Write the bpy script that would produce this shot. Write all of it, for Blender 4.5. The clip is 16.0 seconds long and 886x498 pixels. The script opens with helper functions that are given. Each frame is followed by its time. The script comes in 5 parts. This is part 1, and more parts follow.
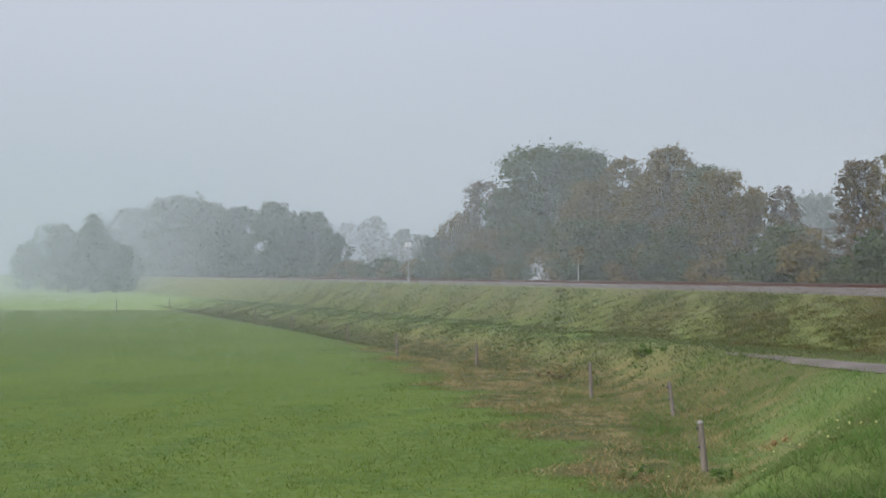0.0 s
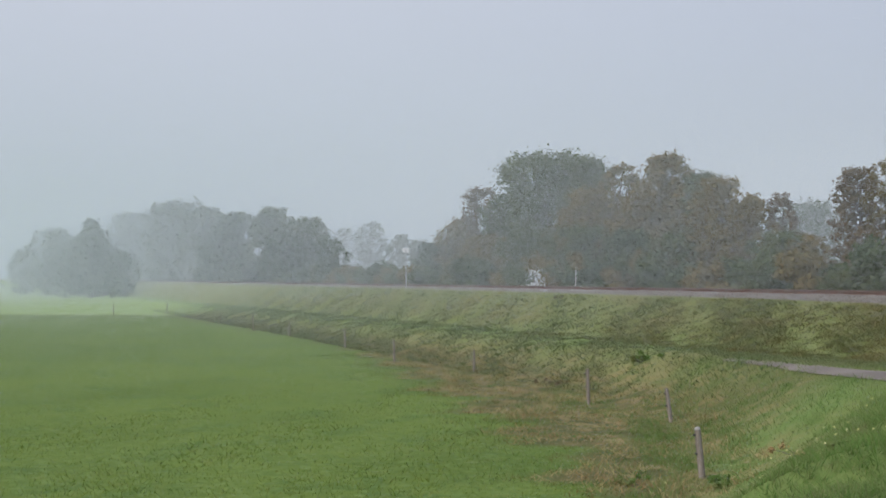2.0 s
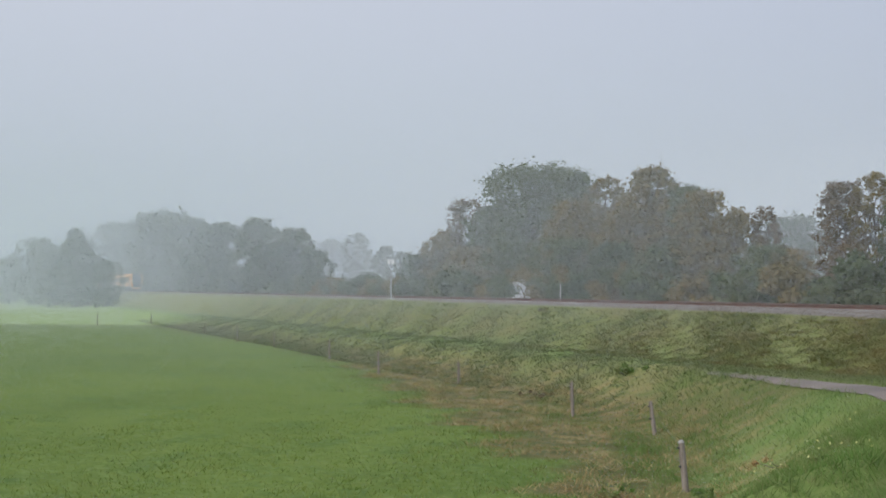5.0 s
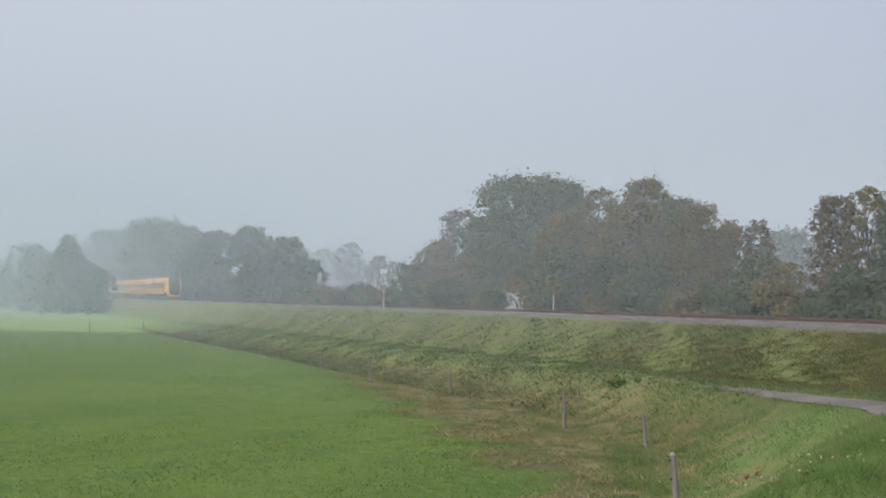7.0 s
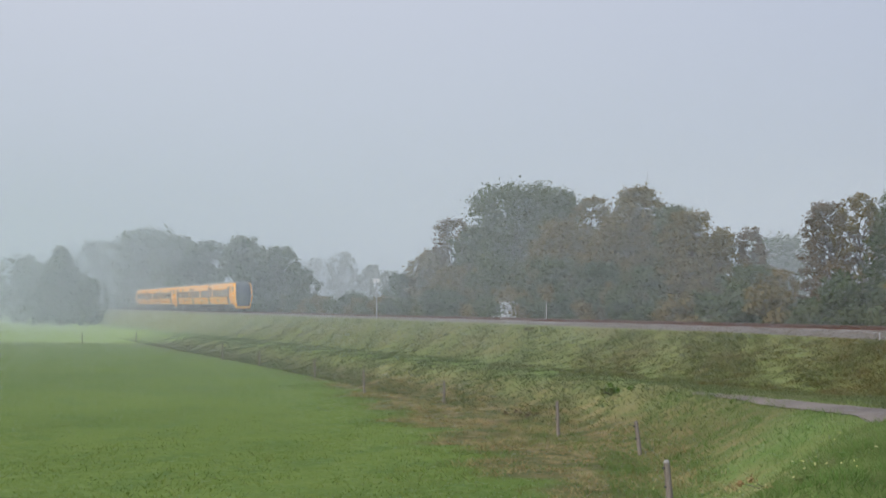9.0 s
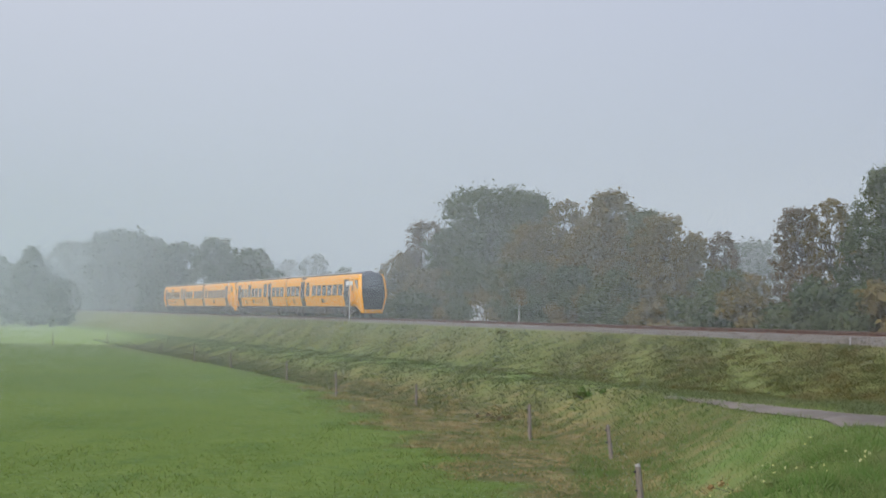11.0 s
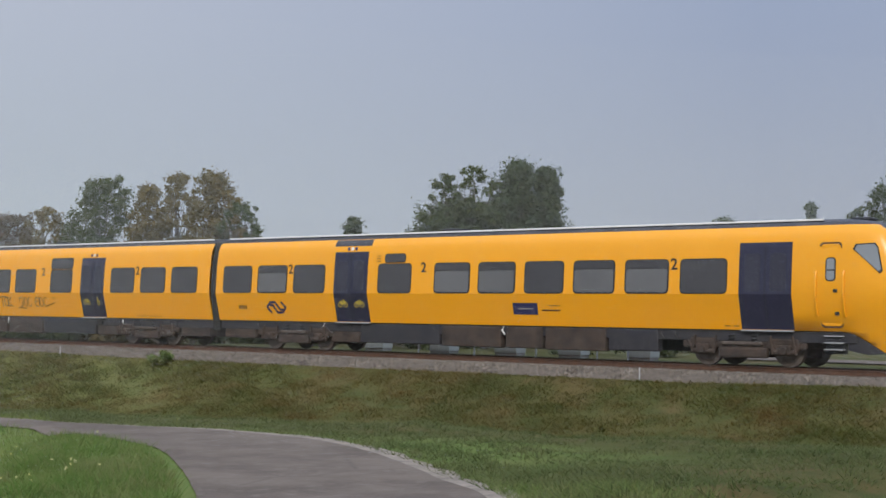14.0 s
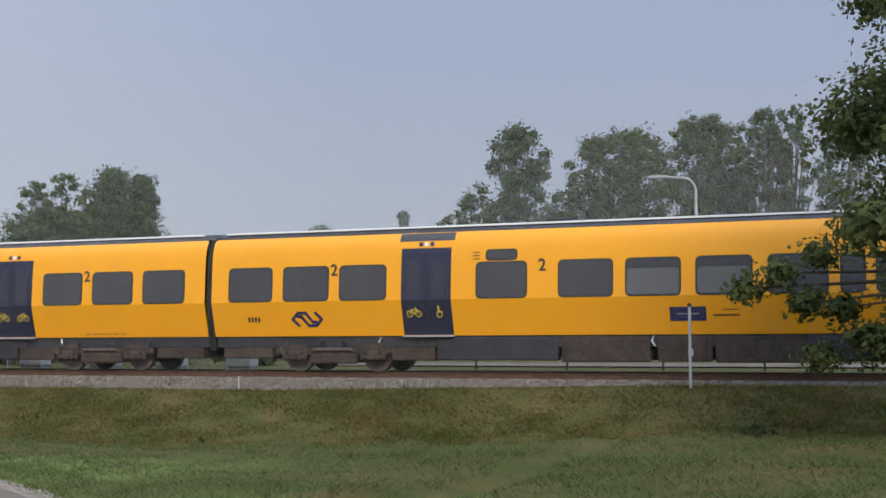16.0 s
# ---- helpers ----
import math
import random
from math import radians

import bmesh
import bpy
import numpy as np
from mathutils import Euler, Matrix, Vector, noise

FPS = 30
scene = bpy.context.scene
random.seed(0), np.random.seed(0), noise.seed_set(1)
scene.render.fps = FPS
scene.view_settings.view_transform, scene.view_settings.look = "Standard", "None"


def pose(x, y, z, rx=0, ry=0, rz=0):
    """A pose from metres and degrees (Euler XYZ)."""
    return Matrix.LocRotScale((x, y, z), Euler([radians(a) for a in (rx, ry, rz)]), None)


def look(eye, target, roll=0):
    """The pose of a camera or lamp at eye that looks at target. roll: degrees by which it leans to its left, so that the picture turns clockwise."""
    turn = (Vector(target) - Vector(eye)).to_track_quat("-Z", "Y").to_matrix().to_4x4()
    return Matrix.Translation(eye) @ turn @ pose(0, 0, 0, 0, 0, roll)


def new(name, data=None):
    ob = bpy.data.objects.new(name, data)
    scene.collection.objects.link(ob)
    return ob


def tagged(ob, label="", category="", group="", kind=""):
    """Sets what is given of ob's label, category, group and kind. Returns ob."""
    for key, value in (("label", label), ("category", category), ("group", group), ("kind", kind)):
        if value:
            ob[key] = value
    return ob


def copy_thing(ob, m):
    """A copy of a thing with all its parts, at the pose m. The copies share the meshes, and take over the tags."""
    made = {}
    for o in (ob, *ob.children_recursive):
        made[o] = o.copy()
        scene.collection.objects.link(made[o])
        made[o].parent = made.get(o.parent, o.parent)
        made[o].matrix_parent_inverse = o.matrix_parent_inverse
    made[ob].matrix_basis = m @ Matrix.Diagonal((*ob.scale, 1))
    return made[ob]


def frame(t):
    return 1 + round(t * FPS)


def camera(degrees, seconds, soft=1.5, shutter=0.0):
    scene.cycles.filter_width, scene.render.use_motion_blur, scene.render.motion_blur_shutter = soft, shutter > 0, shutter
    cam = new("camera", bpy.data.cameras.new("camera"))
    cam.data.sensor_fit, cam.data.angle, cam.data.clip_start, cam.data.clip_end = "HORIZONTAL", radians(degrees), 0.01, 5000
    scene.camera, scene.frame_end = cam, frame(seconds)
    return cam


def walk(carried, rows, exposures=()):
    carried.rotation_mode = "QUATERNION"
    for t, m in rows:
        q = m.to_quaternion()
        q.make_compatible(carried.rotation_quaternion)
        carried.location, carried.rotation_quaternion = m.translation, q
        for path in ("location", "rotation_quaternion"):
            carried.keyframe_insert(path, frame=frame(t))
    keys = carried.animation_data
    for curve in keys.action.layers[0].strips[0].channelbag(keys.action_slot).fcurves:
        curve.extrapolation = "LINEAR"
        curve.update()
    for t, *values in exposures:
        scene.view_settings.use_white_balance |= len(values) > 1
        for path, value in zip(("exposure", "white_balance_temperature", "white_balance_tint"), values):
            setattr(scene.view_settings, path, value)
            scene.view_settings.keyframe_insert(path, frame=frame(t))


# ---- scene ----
cam = camera(34.13, 16.0, soft=1.5)
EYE = (0.0, 0.0, 1.2)
PATH = (
    (0.0, 72.262, 0.637, -1.071), (0.5, 72.332, 0.692, -1.145), (1.0, 72.340, 0.747, -0.826),
    (1.5, 72.274, 0.810, -0.749), (2.0, 72.166, 0.863, -0.918), (2.5, 72.036, 0.847, -0.700),
    (3.0, 71.905, 0.865, -0.777), (3.5, 71.789, 0.909, -0.634), (4.0, 71.746, 1.046, -0.536),
    (4.5, 71.624, 1.245, -0.668), (7.0, 71.298, 1.726, -0.044), (7.5, 71.185, 1.875, -0.072),
    (8.0, 71.101, 1.901, -0.473), (8.5, 71.044, 1.941, -0.387), (9.0, 71.006, 2.075, -0.395),
    (11.5, 68.945, 2.281, 0.246), (12.0, 66.553, 2.266, 0.190), (12.5, 63.977, 2.290, 0.419),
    (13.0, 58.110, 2.483, 0.616), (13.5, 48.939, 2.657, 1.021), (14.0, 39.458, 2.754, 0.916),
    (14.5, 32.672, 2.915, 0.347), (15.0, 27.624, 3.162, 0.240), (15.5, 25.170, 3.272, 0.043),
    (16.0, 23.582, 3.171, -0.424),
)


def aim(yaw, pitch, roll):
    """A camera pose at the eye: yaw to the left of +y, pitch up, roll with the right side up, in degrees."""
    return pose(*EYE, 0, 0, yaw) @ pose(0, 0, 0, 90 + pitch) @ pose(0, 0, 0, 0, 0, roll)


# the film camera darkens a little as the train fills its picture
STOPS = ((0.0, 0.05), (11.5, 0.05), (12.5, 0.04), (13.0, 0.0), (13.5, -0.08), (14.0, -0.13), (14.5, -0.12), (15.0, -0.08), (15.5, -0.04), (16.0, 0.03))
walk(cam, [(t, aim(a, b, c)) for t, a, b, c in PATH], STOPS)

# ---- world and sun ----
SUN_YAW, SUN_ELEV = 210.0, 32.0     # compass of the sun to the left of +y, and its height
world = bpy.data.worlds.new("misty_sky")
scene.world = world
world.use_nodes = True
wt = world.node_tree
wt.nodes.clear()
w_out = wt.nodes.new("ShaderNodeOutputWorld")
w_bg = wt.nodes.new("ShaderNodeBackground")
sky = wt.nodes.new("ShaderNodeTexSky")
sky.sky_type, sky.sun_disc = "NISHITA", False
sky.sun_elevation, sky.sun_rotation = radians(SUN_ELEV), radians(-SUN_YAW)
sky.air_density, sky.dust_density = 1.2, 4.0
w_co = wt.nodes.new("ShaderNodeTexCoord")
w_sep = wt.nodes.new("ShaderNodeSeparateXYZ")
wt.links.new(w_co.outputs["Generated"], w_sep.inputs[0])


def w_math(op, a, b=None, clamp=False):
    n = wt.nodes.new("ShaderNodeMath")
    n.operation, n.use_clamp = op, clamp
    for i, v in enumerate((a, b)):
        if v is None:
            continue
        if isinstance(v, (int, float)):
            n.inputs[i].default_value = v
        else:
            wt.links.new(v, n.inputs[i])
    return n.outputs[0]


def w_mix(fac, a, b):
    n = wt.nodes.new("ShaderNodeMix")
    n.data_type = "RGBA"
    for i, v in ((0, fac), (6, a), (7, b)):
        if isinstance(v, tuple):
            n.inputs[i].default_value = (*v, 1)
        elif isinstance(v, (int, float)):
            n.inputs[i].default_value = v
        else:
            wt.links.new(v, n.inputs[i])
    return n.outputs[2]


# mist lies along the line to the far left; the air clears towards the level crossing
side = w_math("MULTIPLY_ADD", w_sep.outputs[0], -1.9)
side.node.inputs[2].default_value = -0.85
side.node.use_clamp = True
low = w_mix(side, (0.385, 0.412, 0.488), (0.458, 0.538, 0.616))
high = w_mix(side, (0.348, 0.418, 0.592), (0.605, 0.638, 0.742))
veil = w_mix(w_math("MULTIPLY", w_sep.outputs[2], 4.0, True), low, high)
w_scale = wt.nodes.new("ShaderNodeVectorMath")
w_scale.operation = "SCALE"
w_scale.inputs["Scale"].default_value = 0.10
wt.links.new(sky.outputs[0], w_scale.inputs[0])
wt.links.new(w_mix(0.92, w_scale.outputs[0], veil), w_bg.inputs[0])
# the mist is brighter overhead than near the horizon
lift = w_math("MULTIPLY_ADD", w_sep.outputs[2], 2.2)
lift.node.inputs[2].default_value = -0.75
lift.node.use_clamp = True
wt.links.new(w_math("MULTIPLY_ADD", lift, 1.75), w_bg.inputs[1])
w_bg.inputs[1].links[0].from_node.inputs[2].default_value = 1.0
wt.links.new(w_bg.outputs[0], w_out.inputs[0])

sun = new("sun", bpy.data.lights.new("sun", "SUN"))
sun.data.energy, sun.data.angle, sun.data.color = 2.6, radians(20), (1.0, 0.94, 0.84)
sun.matrix_world = look((0, 0, 60), (60 * math.sin(radians(SUN_YAW)) / math.tan(radians(SUN_ELEV)),
                                     -60 * math.cos(radians(SUN_YAW)) / math.tan(radians(SUN_ELEV)), 0))


# ---- materials ----
class Mat:
    """A small builder for node materials."""

    def __init__(self, name, rough=0.7, metal=0.0, spec=0.5):
        self.m = bpy.data.materials.new(name)
        self.m.use_nodes = True
        self.t = self.m.node_tree
        self.b = self.t.nodes["Principled BSDF"]
        self.b.inputs["Roughness"].default_value = rough
        self.b.inputs["Metallic"].default_value = metal
        self.b.inputs["Specular IOR Level"].default_value = spec
        self.co = self.t.nodes.new("ShaderNodeTexCoord")

    def put(self, v, socket):
        if isinstance(v, (int, float)):
            socket.default_value = v
        elif isinstance(v, tuple):
            socket.default_value = (*v, 1) if len(v) == 3 and socket.type == "RGBA" else v
        else:
            self.t.links.new(v, socket)

    def node(self, kind, **inputs):
        n = self.t.nodes.new(kind)
        for k, v in inputs.items():
            self.put(v, n.inputs[k.replace("_", " ")])
        return n

    def noise(self, scale, detail=4.0, stretch=(1, 1, 1), rough=0.6):
        mp = self.node("ShaderNodeMapping", Vector=self.co.outputs["Object"])
        mp.inputs["Scale"].default_value = stretch
        return self.node("ShaderNodeTexNoise", Vector=mp.outputs[0], Scale=scale, Detail=detail, Roughness=rough).outputs[0]

    def ramp(self, fac, lo, hi):
        n = self.node("ShaderNodeMapRange", Value=fac, From_Min=lo, From_Max=hi)
        n.interpolation_type = "SMOOTHSTEP"
        return n.outputs[0]

    def mix(self, fac, a, b):
        n = self.t.nodes.new("ShaderNodeMix")
        n.data_type = "RGBA"
        self.put(fac, n.inputs[0]), self.put(a, n.inputs[6]), self.put(b, n.inputs[7])
        return n.outputs[2]

    def math(self, op, a, b=0.0):
        n = self.t.nodes.new("ShaderNodeMath")
        n.operation = op
        self.put(a, n.inputs[0]), self.put(b, n.inputs[1])
        return n.outputs[0]

    def attr(self, name):
        n = self.t.nodes.new("ShaderNodeAttribute")
        n.attribute_name = name
        return n.outputs["Fac"]

    def colour(self, v):
        self.put(v, self.b.inputs["Base Color"])
        return self

    def bump(self, h, strength=0.4, dist=0.02):
        n = self.node("ShaderNodeBump", Height=h, Strength=strength, Distance=dist)
        self.t.links.new(n.outputs[0], self.b.inputs["Normal"])
        return self


def plain(name, c1, c2, scale, rough=0.7, metal=0.0, fine=None, bump=0.2, stretch=(1, 1, 1)):
    m = Mat(name, rough, metal)
    n1, n2 = m.noise(scale, 5, stretch), m.noise(fine or scale * 9, 3, stretch)
    m.colour(m.mix(m.ramp(m.math("ADD", m.math("MULTIPLY", n1, 0.65), m.math("MULTIPLY", n2, 0.35)), 0.32, 0.68), c1, c2))
    m.bump(n2, bump, 0.01)
    return m.m


def foliage_material(name, c1, c2, c3, scale=0.25):
    m = Mat(name, 0.75, 0, 0.25)
    isl = m.t.nodes.new("ShaderNodeNewGeometry").outputs["Random Per Island"]
    col = m.mix(m.ramp(m.noise(scale, 3), 0.38, 0.62), c1, c2)
    col = m.mix(m.math("MULTIPLY", m.ramp(isl, 0.4, 1.0), 0.45), col, c3)
    col = m.mix(m.math("MULTIPLY", m.ramp(m.noise(scale * 2.7, 4), 0.52, 0.66), 0.55), col, c3)
    m.colour(col)
    m.b.inputs["Subsurface Weight"].default_value = 0.0
    tr = m.node("ShaderNodeBsdfTranslucent", Color=col)
    mx = m.node("ShaderNodeMixShader", Fac=0.42)
    m.t.links.new(m.b.outputs[0], mx.inputs[1])
    m.t.links.new(tr.outputs[0], mx.inputs[2])
    m.t.links.new(mx.outputs[0], m.t.nodes["Material Output"].inputs["Surface"])
    return m.m


def ground_material():
    m = Mat("grassland", 0.95, 0, 0.15)
    n1, n2, n3 = m.noise(0.12, 3), m.noise(1.3, 6, rough=0.7), m.noise(9, 4, rough=0.75)
    mown = m.mix(m.ramp(n1, 0.35, 0.65), (0.082, 0.118, 0.013), (0.112, 0.150, 0.019))
    mown = m.mix(m.math("MULTIPLY", m.ramp(n2, 0.5, 0.72), 0.75), mown, (0.150, 0.172, 0.038))
    mown = m.mix(m.math("MULTIPLY", m.ramp(m.noise(0.5, 5, rough=0.7), 0.5, 0.64), 0.6), mown, (0.052, 0.098, 0.017))
    mown = m.mix(m.math("MULTIPLY", m.ramp(n3, 0.46, 0.62), 0.7), mown, (0.052, 0.098, 0.018))
    mown = m.mix(m.math("MULTIPLY", m.ramp(m.noise(3.2, 5, rough=0.7), 0.48, 0.62), 0.6), mown, (0.145, 0.20, 0.05))
    rank = m.mix(m.ramp(n2, 0.35, 0.65), (0.058, 0.070, 0.018), (0.090, 0.084, 0.026))
    rank = m.mix(m.math("MULTIPLY", m.ramp(m.noise(0.45, 4), 0.48, 0.66), 0.65), rank, (0.130, 0.088, 0.036))
    rank = m.mix(m.math("MULTIPLY", m.ramp(n3, 0.5, 0.75), 0.4), rank, (0.055, 0.074, 0.018))
    straw = m.mix(m.ramp(n2, 0.3, 0.7), (0.350, 0.262, 0.115), (0.200, 0.118, 0.050))
    straw = m.mix(m.math("MULTIPLY", m.ramp(n3, 0.45, 0.7), 0.4), straw, (0.12, 0.13, 0.035))
    lush = m.mix(m.ramp(n2, 0.3, 0.7), (0.112, 0.176, 0.036), (0.158, 0.206, 0.056))
    col = m.mix(m.attr("rank"), mown, rank)
    sere = m.mix(m.ramp(n2, 0.3, 0.7), (0.132, 0.158, 0.041), (0.180, 0.182, 0.062))
    col = m.mix(m.attr("sere"), col, m.mix(m.math("MULTIPLY", m.ramp(m.noise(0.3, 4), 0.5, 0.66), 0.4), sere, (0.190, 0.140, 0.062)))
    col = m.mix(m.attr("lush"), col, lush)
    col = m.mix(m.attr("pale"), col, m.mix(n2, (0.17, 0.235, 0.06), (0.22, 0.275, 0.08)))
    col = m.mix(m.math("MULTIPLY", m.attr("straw"), m.math("MULTIPLY", m.ramp(m.noise(0.9, 6, rough=0.75), 0.42, 0.64), 0.7)), col, straw)
    m.colour(col)
    m.bump(m.math("ADD", n2, n3), 0.6, 0.05)
    return m.m


M_GROUND = ground_material()


def road_material():
    m = Mat("worn_asphalt", 0.9, 0, 0.3)
    n1, n2, n3 = m.noise(0.45, 5, rough=0.65), m.noise(5, 5, rough=0.75), m.noise(38, 3, rough=0.8)
    col = m.mix(m.ramp(n1, 0.38, 0.62), (0.115, 0.090, 0.068), (0.170, 0.136, 0.104))
    col = m.mix(m.math("MULTIPLY", m.ramp(n2, 0.5, 0.7), 0.45), col, (0.24, 0.205, 0.17))
    col = m.mix(m.math("MULTIPLY", m.ramp(n3, 0.55, 0.75), 0.5), col, (0.095, 0.080, 0.066))
    v = m.node("ShaderNodeTexVoronoi", Vector=m.co.outputs["Object"], Scale=0.55)
    v.feature = "DISTANCE_TO_EDGE"
    crack = m.math("MULTIPLY", m.math("SUBTRACT", 1.0, m.ramp(v.outputs["Distance"], 0.0, 0.03)), m.ramp(n1, 0.46, 0.56))
    col = m.mix(m.math("MULTIPLY", crack, 0.3), col, (0.05, 0.042, 0.034))
    m.colour(col)
    m.bump(m.math("ADD", n2, n3), 0.5, 0.02)
    return m.m


M_ROAD = road_material()
M_GRIT = plain("gravel_edge", (0.15, 0.125, 0.095), (0.36, 0.30, 0.235), 3, 0.95, fine=50, bump=0.8)
M_BALLAST = plain("ballast_stone", (0.066, 0.054, 0.042), (0.162, 0.136, 0.108), 11, 0.95, fine=45, bump=0.9)
M_RUST = plain("rusty_steel", (0.075, 0.040, 0.026), (0.14, 0.075, 0.048), 6, 0.8, 0.3)
M_RAILTOP = plain("polished_steel", (0.35, 0.34, 0.33), (0.5, 0.48, 0.46), 8, 0.3, 1.0)
M_CONCRETE = plain("weathered_concrete", (0.22, 0.21, 0.19), (0.34, 0.32, 0.29), 3, 0.9)
M_POST = plain("grey_weathered_wood", (0.098, 0.078, 0.060), (0.235, 0.205, 0.170), 6, 0.9, stretch=(1, 1, 0.15), bump=0.6)
M_PALE = plain("chalky_white_paint", (0.62, 0.62, 0.60), (0.78, 0.78, 0.76), 8, 0.6)
M_WIRE = plain("galvanised_wire", (0.12, 0.11, 0.10), (0.26, 0.25, 0.24), 20, 0.5, 0.6)
M_ZINC = plain("galvanised_steel", (0.34, 0.35, 0.355), (0.48, 0.49, 0.50), 5, 0.55, 0.3)
M_CABINET = plain("greygreen_cabinet_paint", (0.36, 0.38, 0.34), (0.48, 0.50, 0.46), 2.5, 0.55)
M_DARKMETAL = plain("dark_enamel", (0.015, 0.016, 0.018), (0.03, 0.03, 0.033), 4, 0.5)
M_BARK = plain("grey_brown_bark", (0.05, 0.042, 0.034), (0.12, 0.10, 0.085), 5, 0.95, stretch=(1, 1, 0.25), bump=0.9)
M_BIRCH = plain("white_birch_bark", (0.45, 0.43, 0.40), (0.70, 0.68, 0.64), 4, 0.85, stretch=(1, 1, 3), bump=0.4)
M_YELLOW = plain("yellow_coach_paint", (0.82, 0.350, 0.006), (0.86, 0.374, 0.009), 0.8, 0.32, bump=0.02)
M_BLUE = plain("dark_blue_door_paint", (0.018, 0.018, 0.042), (0.024, 0.024, 0.052), 1.2, 0.35, bump=0.02)
M_ROOF = plain("dark_grey_roof_paint", (0.035, 0.036, 0.042), (0.07, 0.07, 0.078), 1.5, 0.6, bump=0.1)
M_BLACK = plain("black_front_enamel", (0.012, 0.013, 0.018), (0.02, 0.021, 0.027), 2, 0.28, bump=0.02)
M_TRIM = plain("black_rubber_seal", (0.012, 0.012, 0.012), (0.025, 0.024, 0.023), 5, 0.7)
M_WHITE = plain("white_roof_strip", (0.72, 0.72, 0.72), (0.82, 0.82, 0.82), 3, 0.5)
M_UNDER = plain("brake_dust_underframe", (0.020, 0.016, 0.014), (0.072, 0.048, 0.035), 2.6, 0.9, bump=0.6)
M_SKIRT = plain("dark_skirt_paint", (0.016, 0.016, 0.022), (0.034, 0.031, 0.034), 1.6, 0.6)
M_WHEEL = plain("worn_wheel_steel", (0.08, 0.06, 0.05), (0.17, 0.14, 0.12), 5, 0.6, 0.5)
M_SIGNBLUE = plain("navy_sign_paint", (0.020, 0.022, 0.085), (0.026, 0.028, 0.10), 3, 0.4, bump=0.0)
M_INK = plain("dark_marker_ink", (0.012, 0.012, 0.014), (0.03, 0.03, 0.035), 8, 0.6, bump=0.0)
M_SIGNYELLOW = plain("yellow_marking", (0.75, 0.55, 0.04), (0.8, 0.6, 0.06), 5, 0.5, bump=0.0)


def pane_material(name, tint, rough):
    m = Mat(name, rough, 0, 0.5)
    m.colour(m.mix(m.ramp(m.noise(0.35, 2), 0.3, 0.7), tint, tuple(c * 1.25 for c in tint)))
    return m.m


M_GLASS = pane_material("tinted_coach_glass", (0.048, 0.047, 0.050), 0.12)
M_PALEPANE = pane_material("pale_see_through_tone", (0.105, 0.105, 0.108), 0.12)
M_DOORGLASS = pane_material("dark_door_glass", (0.030, 0.030, 0.044), 0.12)
M_SCREEN = pane_material("dark_windscreen", (0.062, 0.068, 0.078), 0.06)
M_LIGHTGLASS = pane_material("clear_cab_glass", (0.22, 0.24, 0.26), 0.08)


def lamp_material():
    m = Mat("headlamp_glow", 0.3)
    m.colour((0.9, 0.88, 0.8))
    m.b.inputs["Emission Color"].default_value = (1.0, 0.9, 0.7, 1)
    m.b.inputs["Emission Strength"].default_value = 0.1
    return m.m


M_HEADLAMP = lamp_material()
F_GREEN = foliage_material("oak_green_foliage", (0.072, 0.095, 0.030), (0.092, 0.115, 0.040), (0.125, 0.135, 0.052))
F_AUTUMN = foliage_material("turning_birch_foliage", (0.150, 0.124, 0.042), (0.192, 0.148, 0.048), (0.225, 0.168, 0.058))
F_RUSSET = foliage_material("russet_foliage", (0.118, 0.092, 0.046), (0.158, 0.112, 0.056), (0.185, 0.140, 0.078))
F_DARK = foliage_material("dark_alder_foliage", (0.062, 0.086, 0.036), (0.080, 0.105, 0.044), (0.105, 0.12, 0.052))
F_BLOSSOM = foliage_material("white_blossom", (0.55, 0.56, 0.55), (0.7, 0.7, 0.7), (0.75, 0.75, 0.75))
F_MEADOW = foliage_material("mown_grass_blades", (0.112, 0.172, 0.024), (0.155, 0.212, 0.036), (0.235, 0.240, 0.070), 0.8)
F_VERGE = foliage_material("verge_grass_blades", (0.110, 0.194, 0.038), (0.168, 0.226, 0.066), (0.262, 0.240, 0.110), 0.45)
F_TOE = foliage_material("coarse_grass_blades", (0.088, 0.120, 0.036), (0.128, 0.146, 0.052), (0.156, 0.154, 0.068), 0.3)
F_BANK = foliage_material("bank_grass_blades", (0.082, 0.100, 0.017), (0.132, 0.108, 0.027), (0.200, 0.118, 0.038), 0.22)
F_STRAW = foliage_material("dry_straw", (0.42, 0.315, 0.140), (0.30, 0.185, 0.075), (0.50, 0.42, 0.21), 0.8)
F_FLOWER = foliage_material("pale_yellow_petals", (0.60, 0.58, 0.20), (0.68, 0.64, 0.30), (0.70, 0.68, 0.45))


# ---- mesh helpers ----
def link(name, me, parent=None, label=""):
    ob = new(name, me)
    if parent is not None:
        ob.parent = parent
    return tagged(ob, label)


def part(name, bm, material, parent=None, label="", smooth=False):
    me = bpy.data.meshes.new(name)
    bm.to_mesh(me)
    bm.free()
    me.materials.append(material)
    if smooth:
        me.polygons.foreach_set("use_smooth", [True] * len(me.polygons))
    return link(name, me, parent, label)


def raw(name, verts, faces, material, parent=None, label="", smooth=False):
    me = bpy.data.meshes.new(name)
    me.from_pydata([tuple(map(float, v)) for v in verts], [], [tuple(map(int, f)) for f in faces])
    me.materials.append(material)
    if smooth:
        me.polygons.foreach_set("use_smooth", [True] * len(me.polygons))
    return link(name, me, parent, label)


